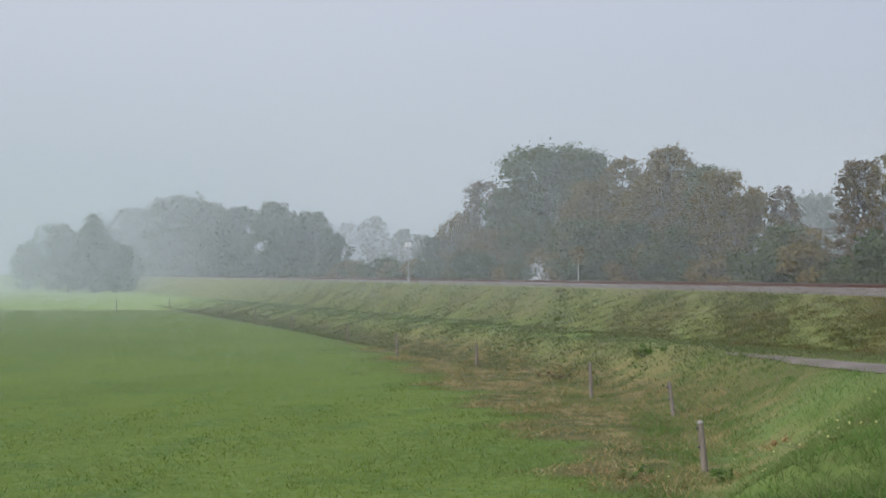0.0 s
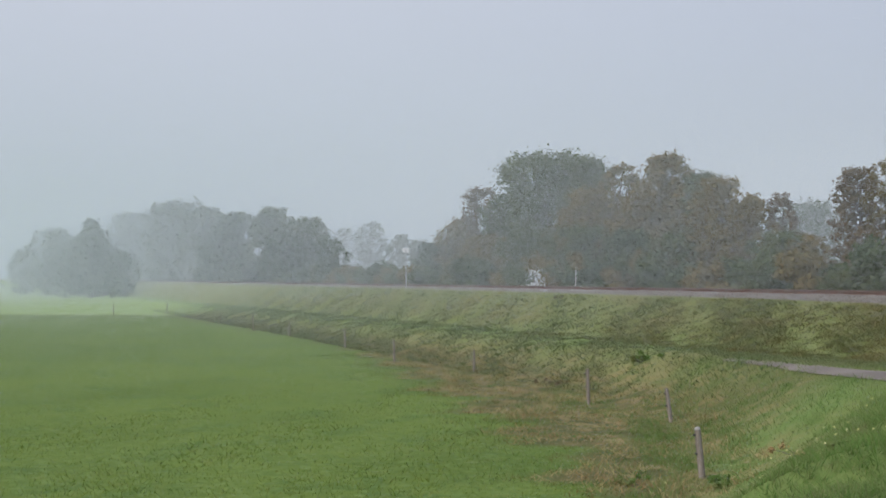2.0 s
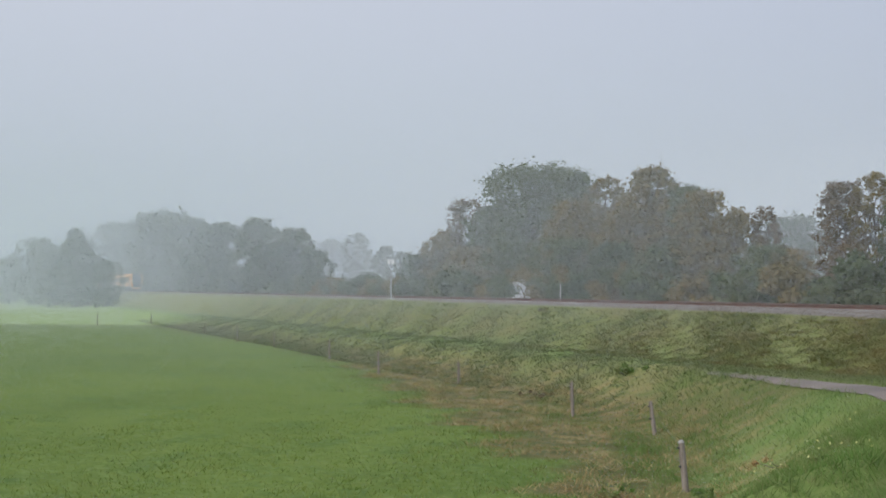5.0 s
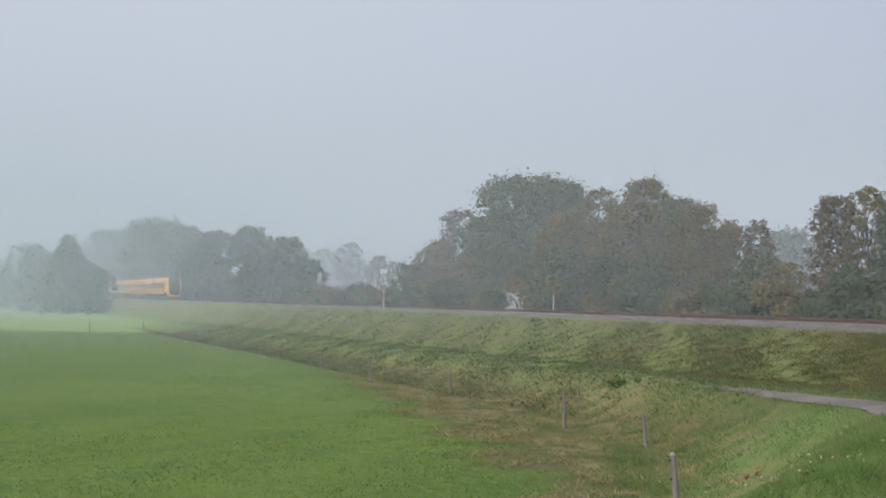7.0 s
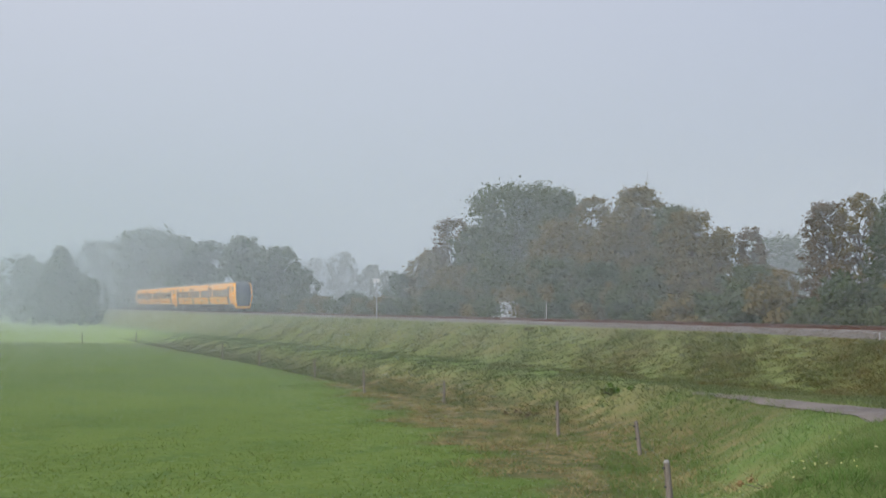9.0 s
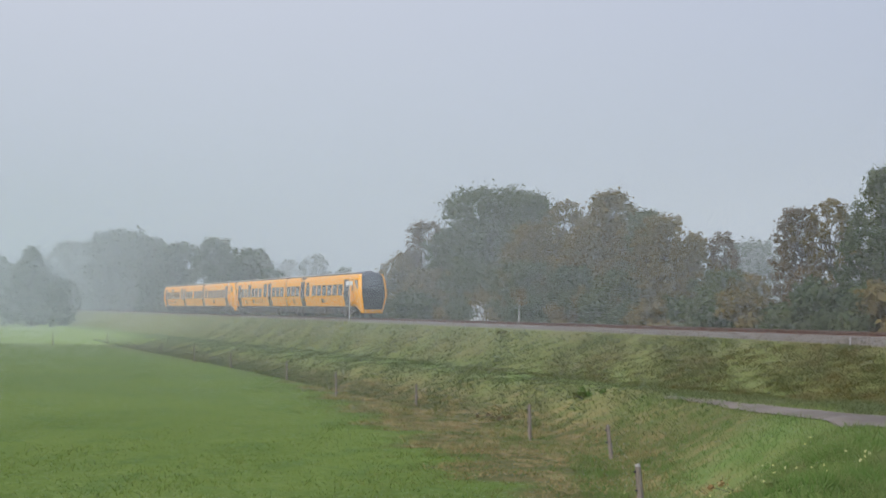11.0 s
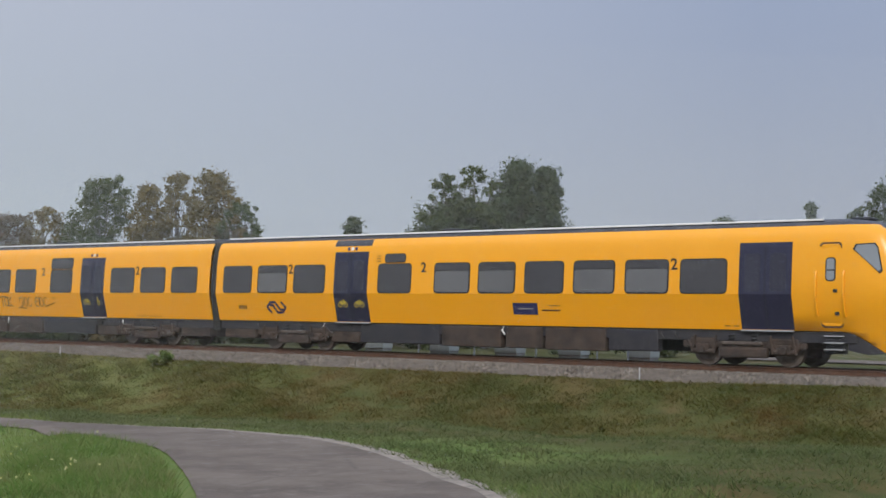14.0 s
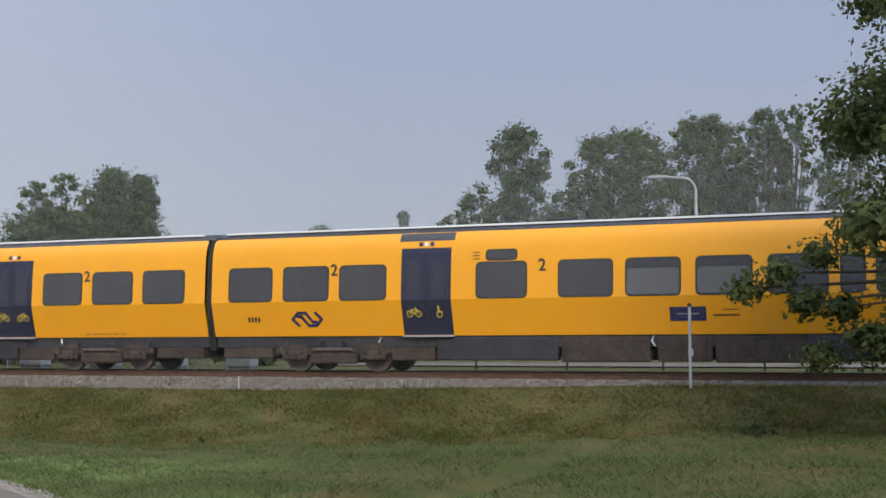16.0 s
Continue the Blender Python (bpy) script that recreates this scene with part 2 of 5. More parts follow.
def fast(name, co, n, material, parent=None, label=""):
    """One mesh of separate n-cornered faces from an array of their corners, for leaves and blades."""
    co = np.asarray(co, np.float32).reshape(-1, 3)
    me = bpy.data.meshes.new(name)
    k = len(co)
    me.vertices.add(k), me.loops.add(k), me.polygons.add(k // n)
    me.vertices.foreach_set("co", co.ravel())
    me.loops.foreach_set("vertex_index", np.arange(k, dtype=np.int32))
    me.polygons.foreach_set("loop_start", np.arange(0, k, n, dtype=np.int32))
    me.update(calc_edges=True)
    me.materials.append(material)
    return link(name, me, parent, label)


def box(bm, x0, x1, y0, y1, z0, z1, bevel=0.0):
    r = bmesh.ops.create_cube(bm, size=1.0)
    bmesh.ops.scale(bm, verts=r["verts"], vec=(x1 - x0, y1 - y0, z1 - z0))
    bmesh.ops.translate(bm, verts=r["verts"], vec=((x0 + x1) / 2, (y0 + y1) / 2, (z0 + z1) / 2))
    if bevel:
        es = list({e for v in r["verts"] for e in v.link_edges})
        bmesh.ops.bevel(bm, geom=es, offset=bevel, segments=2, affect="EDGES", profile=0.5)
    return bm


def tube(bm, pts, radii, seg=8, cap=True):
    """A tapered tube along points."""
    rings = []
    pts = [Vector(p) for p in pts]
    for i, p in enumerate(pts):
        d = (pts[min(i + 1, len(pts) - 1)] - pts[max(i - 1, 0)]).normalized()
        a = d.cross(Vector((0.31, 0.17, 0.93)) if abs(d.z) < 0.9 else Vector((1, 0.1, 0))).normalized()
        b = d.cross(a)
        rings.append([bm.verts.new(p + (a * math.cos(k * math.tau / seg) + b * math.sin(k * math.tau / seg)) * radii[i])
                      for k in range(seg)])
    for r, s in zip(rings, rings[1:]):
        for k in range(seg):
            bm.faces.new((r[k], r[(k + 1) % seg], s[(k + 1) % seg], s[k]))
    if cap:
        bm.faces.new(rings[0][::-1]), bm.faces.new(rings[-1])
    return bm


def empty(name, label, category, group="", m=None):
    ob = tagged(new(name), label, category, group)
    ob.empty_display_size = 0.3
    if m is not None:
        ob.matrix_world = m
    return ob


# ---- the land ----
# rail top is z = 0; the track runs along x at y = 37.4; the meadow lies at -3.4
TRACK_Y = 37.4
FOOT_X = (-700, -250, -170, -104, -62, -45, -38, -28, -25, -20, -15, -11, -8, -6, 400)
FOOT_Y = (22, 22, 21.6, 22.0, 21.4, 20.0, 18.6, 14.8, 12.6, 8.5, 2.5, -6, -18, -40, -400)
EDGE_X = (-700, -160, -104, -81, -63, -45, -32, -26, -22, -14, -10, 400)
EDGE_Y = (20, 20, 21.6, 20.6, 18.3, 15.4, 13.2, 11.4, 9.5, 1, -8, -400)
TERR_X = (-700, -350, -200, -110, -60, -43, -30, -20, -13, -8, 0, 400)
TERR_Z = (-3.3, -3.2, -2.9, -2.5, -2.2, -1.9, -1.52, -1.2, -1.1, -0.8, -0.55, -0.5)
TOE_X = (-700, -260, -110, -60, -30, 0, 400)
TOE_Z = (-3.3, -2.9, -2.45, -2.2, -2.0, -2.25, -2.2)


# middle of the lane and its width
ROAD = ((-44.0, 24.2, 0.3), (-38.0, 23.1, 0.5), (-33.5, 21.8, 0.8), (-29.9, 20.95, 1.3), (-24.1, 19.95, 2.8), (-20.1, 18.6, 3.3), (-17.3, 16.9, 3.5),
        (-12.75, 13.5, 3.5), (-8.8, 9.3, 3.6), (-5.2, 3.5, 3.6), (-2.4, -4.0, 3.8), (-0.8, -16.0, 4.0), (0.0, -60.0, 4.0))


def lane_distance(x, y):
    """How far places lie from the middle of the lane."""
    best = np.full(np.shape(x), 1e9)
    for (ax, ay, aw), (bx, by, bw) in zip(ROAD, ROAD[1:]):
        t = np.clip(((x - ax) * (bx - ax) + (y - ay) * (by - ay)) / ((bx - ax) ** 2 + (by - ay) ** 2), 0, 1)
        best = np.minimum(best, np.hypot(x - ax - (bx - ax) * t, y - ay - (by - ay) * t))
    return best


def smooth01(v):
    v = np.clip(v, 0, 1)
    return v * v * (3 - 2 * v)


def lumps(x, y):
    return (0.05 * np.sin(x * 0.9 + 1.7 * np.sin(y * 0.6)) * np.sin(y * 1.1 + 0.8 * np.sin(x * 0.4))
            + 0.035 * np.sin(x * 2.3 + y * 1.1) * np.sin(y * 2.7 - x * 0.7))


def land(x, y):
    x, y = np.asarray(x, float), np.asarray(y, float)
    foot = np.interp(x, FOOT_X, FOOT_Y)
    slope = (np.interp(x + 0.5, FOOT_X, FOOT_Y) - np.interp(x - 0.5, FOOT_X, FOOT_Y))
    dist = (y - foot) / np.sqrt(1 + slope * slope)
    terr, toe = np.interp(x, TERR_X, TERR_Z), np.interp(x, TOE_X, TOE_Z)
    z = -3.4 + (terr + 3.4) * smooth01(dist / 5.0)
    z = z + (toe - z) * smooth01((y - 24.5) / 4.2)                     # dip beside the line
    crest = np.interp(x, (-700, -120, -60, -42, -30, -20, -8, 400), (-0.22, -0.26, -0.36, -0.48, -0.45, -0.44, -0.2, -0.2))
    z = z + (crest - z) * np.clip((y - 29.3) / 5.3, 0, 1) ** 1.1        # embankment
    z = np.where((y > 35.0) & (y <= 40.3), -0.9, z)                      # under the ballast
    beyond = np.interp(x, (-120, -70, -50, 400), (-0.95, -0.9, -0.12, -0.12))
    z = np.where(y > 40.3, -0.62 + (beyond + 0.62) * smooth01((y - 40.3) / 1.6), z)   # level land beyond the line
    far = np.clip((y - 43) / 30, 0, 1)
    rough = smooth01((dist + 1) / 3) * (1 - np.clip((y - 33.6) / 1, 0, 1))
    rough = rough * smooth01((lane_distance(x, y) - 2.0) / 2.0)
    return z + lumps(x, y) * (0.05 + 1.3 * rough) * np.clip((34.4 - y) / 2, 0, 1) + lumps(x * 0.3, y * 0.3) * far


def axis(*spans):
    out = []
    for a, b, step in spans:
        out += list(np.arange(a, b, step))
    return np.array(out + [spans[-1][1]])


def build_ground():
    xs = axis((-2600, -700, 190), (-700, -260, 11), (-260, -195, 3), (-195, -120, 1.6), (-120, -70, 1.2), (-70, 6, 0.55), (6, 60, 3), (60, 2600, 170))
    ys = axis((-2600, -260, 195), (-260, -50, 14), (-50, -6, 3), (-6, 36, 0.5), (36, 60, 1.2), (60, 300, 16), (300, 2600, 190))
    gx, gy = np.meshgrid(xs, ys, indexing="ij")
    gz = land(gx, gy)
    nx, ny = gx.shape
    idx = np.arange(nx * ny).reshape(nx, ny)
    faces = np.stack([idx[:-1, :-1], idx[1:, :-1], idx[1:, 1:], idx[:-1, 1:]], -1).reshape(-1, 4)
    ob = raw("ground", np.stack([gx, gy, gz], -1).reshape(-1, 3), faces, M_GROUND, smooth=True)
    x, y = gx.ravel(), gy.ravel()
    foot, edge = np.interp(x, FOOT_X, FOOT_Y), np.interp(x, EDGE_X, EDGE_Y)
    wob = 0.7 * np.sin(x * 0.8) + 0.5 * np.sin(x * 2.1 + 1)
    rank = smooth01((y - edge + wob + 0.3) / 1.2)
    straw = smooth01((y - edge + wob) / 2.2) * (1 - smooth01((y - foot - 1.5 + wob) / 3.0)) * (x > -85) * (x < -14)
    strip = np.interp(x, (-700, -45, -30, -5, 400), (27.5, 27.5, 26.5, 23.5, 23))
    lush = np.exp(-((y - strip) / 1.8) ** 2) * np.interp(x, (-60, -32, -18), (1.0, 0.5, 0.0))
    lush = np.maximum(lush, 0.8 * smooth01((x + 37) / 8) * (1 - smooth01((x + 16) / 6)) * (1 - smooth01((y - 21) / 2)) * smooth01((y - foot + 0.5) / 1.5))
    sere = 0.85 * smooth01((-x - 26) / 26) * smooth01((y - foot - 1.0) / 2.0) * (y < 36)      # bleached grass further along the bank
    line = -166 - (21 - y) * 1.1                                        # old boundary across the meadow
    rank = np.maximum(rank, np.exp(-((x - line) / 1.6) ** 2) * (y < 22) * 0.9)
    pale = smooth01((line - x) / 3) * (y < 27)
    for name, v in (("pale", pale), ("sere", sere), ("rank", rank), ("straw", straw), ("lush", lush)):
        a = ob.data.attributes.new(name, "FLOAT", "POINT")
        a.data.foreach_set("value", np.asarray(v, np.float32))
    tagged(ob, "green meadow and rough grassy railway bank", "ground", kind="structure")


def ribbon(offs, lift, steps=260):
    """Rows of points along the lane, at signed fractions of its half width."""
    r = np.array(ROAD)
    s = np.concatenate([[0], np.cumsum(np.hypot(*np.diff(r[:, :2], axis=0).T))])
    u = np.linspace(0, s[-1], steps)
    cx, cy, w = (np.interp(u, s, r[:, i]) for i in range(3))
    for k in range(6):
        cx[1:-1], cy[1:-1] = (cx[:-2] + cx[1:-1] * 2 + cx[2:]) / 4, (cy[:-2] + cy[1:-1] * 2 + cy[2:]) / 4
    tx, ty = np.gradient(cx), np.gradient(cy)
    n = np.hypot(tx, ty)
    nx, ny = -ty / n, tx / n
    rows = []
    for o, j in offs:
        e = o + j * (0.5 * np.sin(u * 1.7) + 0.3 * np.sin(u * 4.1 + o)) / np.maximum(w, 1)
        x, y = cx + nx * w / 2 * e, cy + ny * w / 2 * e
        rows.append(np.stack([x, y, land(x, y) + lift], -1))
    return np.stack(rows, 1)


def strip_mesh(name, rows, mat, label, category):
    k, m = rows.shape[:2]
    idx = np.arange(k * m).reshape(k, m)
    faces = np.stack([idx[:-1, :-1], idx[1:, :-1], idx[1:, 1:], idx[:-1, 1:]], -1).reshape(-1, 4)
    ob = raw(name, rows.reshape(-1, 3), faces, mat, smooth=True)
    return tagged(ob, label, category, kind="structure")


def build_road():
    for a, wide in ((1, 1.0),):
        strip_mesh("road_shoulder", ribbon([(a * 0.9, 0), (a * (1 + 0.02 * wide), 0.03), (a * (1 + 0.1 * wide), 0.10), (a * (1 + 0.24 * wide), 0.22)], 0.012),
                   M_GRIT, "pale gravel edge beside the lane", "road edge")
    strip_mesh("road", ribbon([(-1.0, 0.04), (-0.7, 0), (-0.35, 0), (0, 0), (0.35, 0), (0.7, 0), (1.0, 0.04)], 0.022),
               M_ROAD, "narrow worn grey asphalt lane through grass", "road")


# ---- the railway ----
def build_track():
    prof = [(33.9, -1.1), (34.6, -0.62), (35.4, -0.20), (35.75, -0.17), (39.05, -0.17), (39.4, -0.20), (40.3, -0.6), (41.0, -0.95)]
    xs = axis((-700, -150, 6), (-150, -60, 1.5), (-60, 12, 0.4), (12, 140, 6))
    rng = np.random.RandomState(4)
    rows = np.zeros((len(xs), len(prof), 3))
    for j, (y, z) in enumerate(prof):
        edge = j in (0, 1, 6, 7)
        rows[:, j, 0], rows[:, j, 1] = xs, y + rng.uniform(-0.1, 0.1, len(xs)) * (2 if edge else 0.4)
        rows[:, j, 2] = z + rng.uniform(-0.03, 0.03, len(xs))
    strip_mesh("ballast_bed", rows, M_BALLAST, "grey crushed stone ballast bed under the rails", "ballast")
    # loose stones on the shoulder that faces the meadow
    n = 26000
    x = -2 - 78 * rng.beta(1, 1.6, n)
    f = rng.uniform(0, 1, n)
    y = 33.85 + f * 2.0
    z = np.interp(y, [p[0] for p in prof], [p[1] for p in prof])
    s = rng.uniform(0.025, 0.06, n)
    tet = np.array([(1, 0, -.6), (-.6, .9, -.5), (-.6, -.9, -.5), (0, 0, 1)])
    tri = np.array([(0, 1, 3), (1, 2, 3), (2, 0, 3)])
    ang = rng.uniform(0, 6.28, n)
    rot = np.zeros((n, 3, 3))
    rot[:, 0, 0], rot[:, 0, 1], rot[:, 1, 0], rot[:, 1, 1], rot[:, 2, 2] = np.cos(ang), -np.sin(ang), np.sin(ang), np.cos(ang), 1
    pts = np.einsum("nij,kj->nki", rot, tet) * s[:, None, None] * rng.uniform(0.7, 1.3, (n, 4, 1)) + np.stack([x, y, z], -1)[:, None]
    m = Mat("ballast_pebble", 0.95)
    isl = m.t.nodes.new("ShaderNodeNewGeometry").outputs["Random Per Island"]
    m.colour(m.mix(isl, (0.055, 0.047, 0.038), (0.260, 0.226, 0.188)))
    ob = fast("ballast_stones", pts[:, tri].reshape(-1, 3), 3, m.m)
    tagged(ob, "loose grey ballast stones on the shoulder", "stones", kind="stuff")
    # rails
    half = [(0.075, -0.16), (0.075, -0.145), (0.012, -0.12), (0.012, -0.045), (0.036, -0.035), (0.036, -0.006), (0.028, 0.0)]
    ring = half + [(-a, b) for a, b in half[::-1]]
    for side in (-0.753, 0.753):
        vs = [(x, TRACK_Y + side + a, b) for x in (-700, -300, -120, -40, 140) for a, b in ring]
        k = len(ring)
        fs = [(i * k + j, i * k + (j + 1) % k, (i + 1) * k + (j + 1) % k, (i + 1) * k + j) for i in range(4) for j in range(k)]
        rail = tagged(raw("rail", vs, fs, M_RUST), "brown rusty steel rail on concrete sleepers", "rail", "rails of the track", "structure")
        raw("running_surface", [(x, TRACK_Y + side + a, 0.003) for x in (-700, 140) for a in (-0.026, 0.026)], [(0, 2, 3, 1)], M_RAILTOP, rail,
            "polished running surface")


def build_sleepers():
    bm = bmesh.new()
    box(bm, -0.13, 0.13, -1.26, 1.26, -0.30, -0.155, 0.02)
    me = bpy.data.meshes.new("sleeper")
    bm.to_mesh(me)
    bm.free()
    me.materials.append(M_CONCRETE)
    root = empty("sleepers", "grey concrete sleepers bedded in ballast", "sleepers")
    root["kind"] = "structure"
    for i in range(260):
        ob = link("sleeper", me, root)
        ob.location = (3 - i * 0.6, TRACK_Y, 0)


# ---- the train ----
HW = ((1.02, 1.18), (2.0, 1.42), (2.9, 1.375), (3.3, 1.34), (3.55, 1.30), (3.72, 1.235), (3.86, 1.12))     # height, half width
HWZ, HWY = [a for a, b in HW], [b for a, b in HW]
CAR = 26.0


def hw(z):
    return float(np.interp(z, HWZ, HWY))


NOSE_Z = (0.42, 0.75, 1.02, 1.5, 2.0, 2.5, 3.0, 3.5, 3.75, 3.9)
NOSE_U = (0.26, 0.12, 0.05, -0.02, -0.05, 0.03, 0.15, 0.32, 0.50, 0.78)


def nose_grid():
    """Points of the cab shell, by height level and along its plan from the side to the middle of the front."""
    levels = [0.42, 0.75, 1.02, 1.5, 2.0, 2.5, 3.0, 3.3, 3.55, 3.72, 3.86]
    cols = []
    for z in levels:
        un = float(np.interp(z, NOSE_Z, NOSE_U))
        h = hw(max(z, 1.02)) - (0.10 if z < 0.5 else 0.05 if z < 1.0 else 0)
        w = h - 0.03
        plan = [(3.2, h), (1.6, h), (1.1 + un * 0.5, h * 0.992), (0.75 + un * 0.7, h * 0.98), (0.46 + un * 0.85, w * 0.965), (0.24 + un * 0.95, w * 0.935),
                (0.09 + un, w * 0.89), (0.03 + un, w * 0.83), (un + 0.0, w * 0.75), (un + 0.05, w * 0.725), (un - 0.13, w * 0.40), (un - 0.22, 0)]
        cols.append([(u, y, z) for u, y in plan])
    return levels, cols


def section(u0, u1, ring):
    vs = [(-u, y, z) for u in (u0, u1) for y, z in ring]
    k = len(ring)
    return vs, [(j, j + 1, k + j + 1, k + j) for j in range(k - 1)]


def side_patch(u0, u1, z0, z1, sgn, proud, r=0.0, n=4):
    """A closed panel that lies on the coach side: outline points, with rounded corners."""
    pts = []
    zs = [z for z in HWZ if z0 < z < z1]
    if r:
        for cx, cz, a0 in ((u1 - r, z1 - r, 0), (u0 + r, z1 - r, 90), (u0 + r, z0 + r, 180), (u1 - r, z0 + r, 270)):
            pts += [(cx + r * math.cos(radians(a0 + k * 90 / n)), cz + r * math.sin(radians(a0 + k * 90 / n))) for k in range(n + 1)]
    else:
        pts = [(u1, z0)] + [(u1, z) for z in zs] + [(u1, z1), (u0, z1)] + [(u0, z) for z in zs[::-1]] + [(u0, z0)]
    return [(-u, sgn * (hw(z) + proud), z) for u, z in pts]


def panel(name, outline, mat, parent, label="", sgn=-1, thick=0.012):
    """A thin solid plate from an outline on the side of the coach."""
    bm = bmesh.new()
    a = [bm.verts.new(p) for p in outline]
    b = [bm.verts.new((p[0], p[1] - sgn * thick, p[2])) for p in outline]
    k = len(a)
    bm.faces.new(a)
    for i in range(k):
        bm.faces.new((a[i], b[i], b[(i + 1) % k], a[(i + 1) % k]))
    bmesh.ops.recalc_face_normals(bm, faces=bm.faces)
    return part(name, bm, mat, parent, label)


def folded(name, u0, u1, z0, z1, sgn, proud, mat, parent, label=""):
    """A plate that follows the fold of the side at the waist."""
    zs = [z0] + [z for z in HWZ if z0 < z < z1] + [z1]
    bm = bmesh.new()
    for (za, zb) in zip(zs, zs[1:]):
        q = [(-u0, sgn * (hw(za) + proud), za), (-u1, sgn * (hw(za) + proud), za), (-u1, sgn * (hw(zb) + proud), zb), (-u0, sgn * (hw(zb) + proud), zb)]
        bm.faces.new([bm.verts.new(p) for p in q])
    bmesh.ops.remove_doubles(bm, verts=bm.verts, dist=1e-4)
    r = bmesh.ops.extrude_face_region(bm, geom=list(bm.faces))
    bmesh.ops.translate(bm, verts=[v for v in r["geom"] if isinstance(v, bmesh.types.BMVert)], vec=(0, -sgn * 0.05, 0))
    bmesh.ops.recalc_face_normals(bm, faces=bm.faces)
    return part(name, bm, mat, parent, label)


def stroke(bm, pts, width, sgn, u0, z0, proud=0.012):
    """A flat painted line on the side of the coach."""
    for (a, b), (c, d) in zip(pts, pts[1:]):
        l = math.hypot(c - a, d - b) or 1
        nx, nz = -(d - b) / l * width / 2, (c - a) / l * width / 2
        ex, ez = (c - a) / l * width * 0.3, (d - b) / l * width * 0.3
        q = [(a - ex + nx, b - ez + nz), (a - ex - nx, b - ez - nz), (c + ex - nx, d + ez - nz), (c + ex + nx, d + ez + nz)]
        bm.faces.new([bm.verts.new((-(u0 + (p if sgn > 0 else -p)), sgn * (hw(z0 + s) + proud), z0 + s)) for p, s in q])
    return bm


TEXTS = {}


def text_mesh(word, size):
    if (word, size) not in TEXTS:
        cu = bpy.data.curves.new("lettering", "FONT")
        cu.body, cu.size, cu.align_x, cu.align_y = word, size, "CENTER", "CENTER"
        cu.extrude, cu.offset = 0.004, 0.006
        ob = new("lettering", cu)
        me = bpy.data.meshes.new_from_object(ob.evaluated_get(bpy.context.evaluated_depsgraph_get()))
        bpy.data.objects.remove(ob)
        me.materials.clear()
        me.materials.append(M_INK)
        TEXTS[(word, size)] = me
    return TEXTS[(word, size)]


def letter(word, size, u, z, sgn, parent):
    ob = link("class_number", text_mesh(word, size), parent, "dark painted class number " + word)
    ob.matrix_local = Matrix.Translation((-u, sgn * (hw(z) + 0.010), z)) @ (pose(0, 0, 0, 90, 0, 0) if sgn < 0 else pose(0, 0, 0, 90, 0, 180))


def window(name, u0, u1, z0, z1, sgn, parent, glass=None, r=0.11):
    fr = panel(name, side_patch(u0 - 0.035, u1 + 0.035, z0 - 0.035, z1 + 0.035, sgn, 0.008, r + 0.03), M_TRIM, parent, sgn=sgn, thick=0.02)
    panel("pane", side_patch(u0, u1, z0, z1, sgn, 0.014, r), glass or M_GLASS, fr, "tinted glass", sgn, 0.004)
    if glass is None and u1 - u0 > 1.0 and z1 - z0 > 0.7 and int(u0 * 10) % 5 in (0, 2):
        # light seen through the coach is put into this opaque pane's paler grey
        panel("lower_pane", side_patch(u0 + 0.02, u1 - 0.02, z0 + 0.02, z1 - 0.24, sgn, 0.018, r * 0.8), M_PALEPANE, fr, "paler lower pane coloured for light seen through the coach", sgn, 0.004)
        panel("hopper_bar", side_patch(u0 + 0.01, u1 - 0.01, z1 - 0.24, z1 - 0.215, sgn, 0.020), M_TRIM, fr, "thin dark window bar", sgn, 0.004)
    return fr


def bicycle(parent, u, z, sgn, kind):
    bm = bmesh.new()
    if kind == "bike":
        for c in (-0.13, 0.13):
            pts = [(c + 0.085 * math.cos(a * math.tau / 12), 0.085 * math.sin(a * math.tau / 12)) for a in range(13)]
            stroke(bm, pts, 0.022, sgn, u, z, 0.022)
        stroke(bm, [(-0.13, 0), (-0.06, 0.12), (0.08, 0.12), (0.13, 0)], 0.022, sgn, u, z, 0.022)
        stroke(bm, [(-0.06, 0.12), (0.0, 0.0), (0.08, 0.12), (0.05, 0.18)], 0.022, sgn, u, z, 0.022)
    else:
        pts = [(0.08 * math.cos(a * math.tau / 12), 0.08 * math.sin(a * math.tau / 12) - 0.02) for a in range(13)]
        stroke(bm, pts, 0.024, sgn, u, z, 0.022)
        stroke(bm, [(-0.02, 0.2), (-0.02, 0.06), (0.08, 0.04)], 0.045, sgn, u, z, 0.022)
    part("door_symbol", bm, M_SIGNYELLOW, parent, "yellow door symbol")


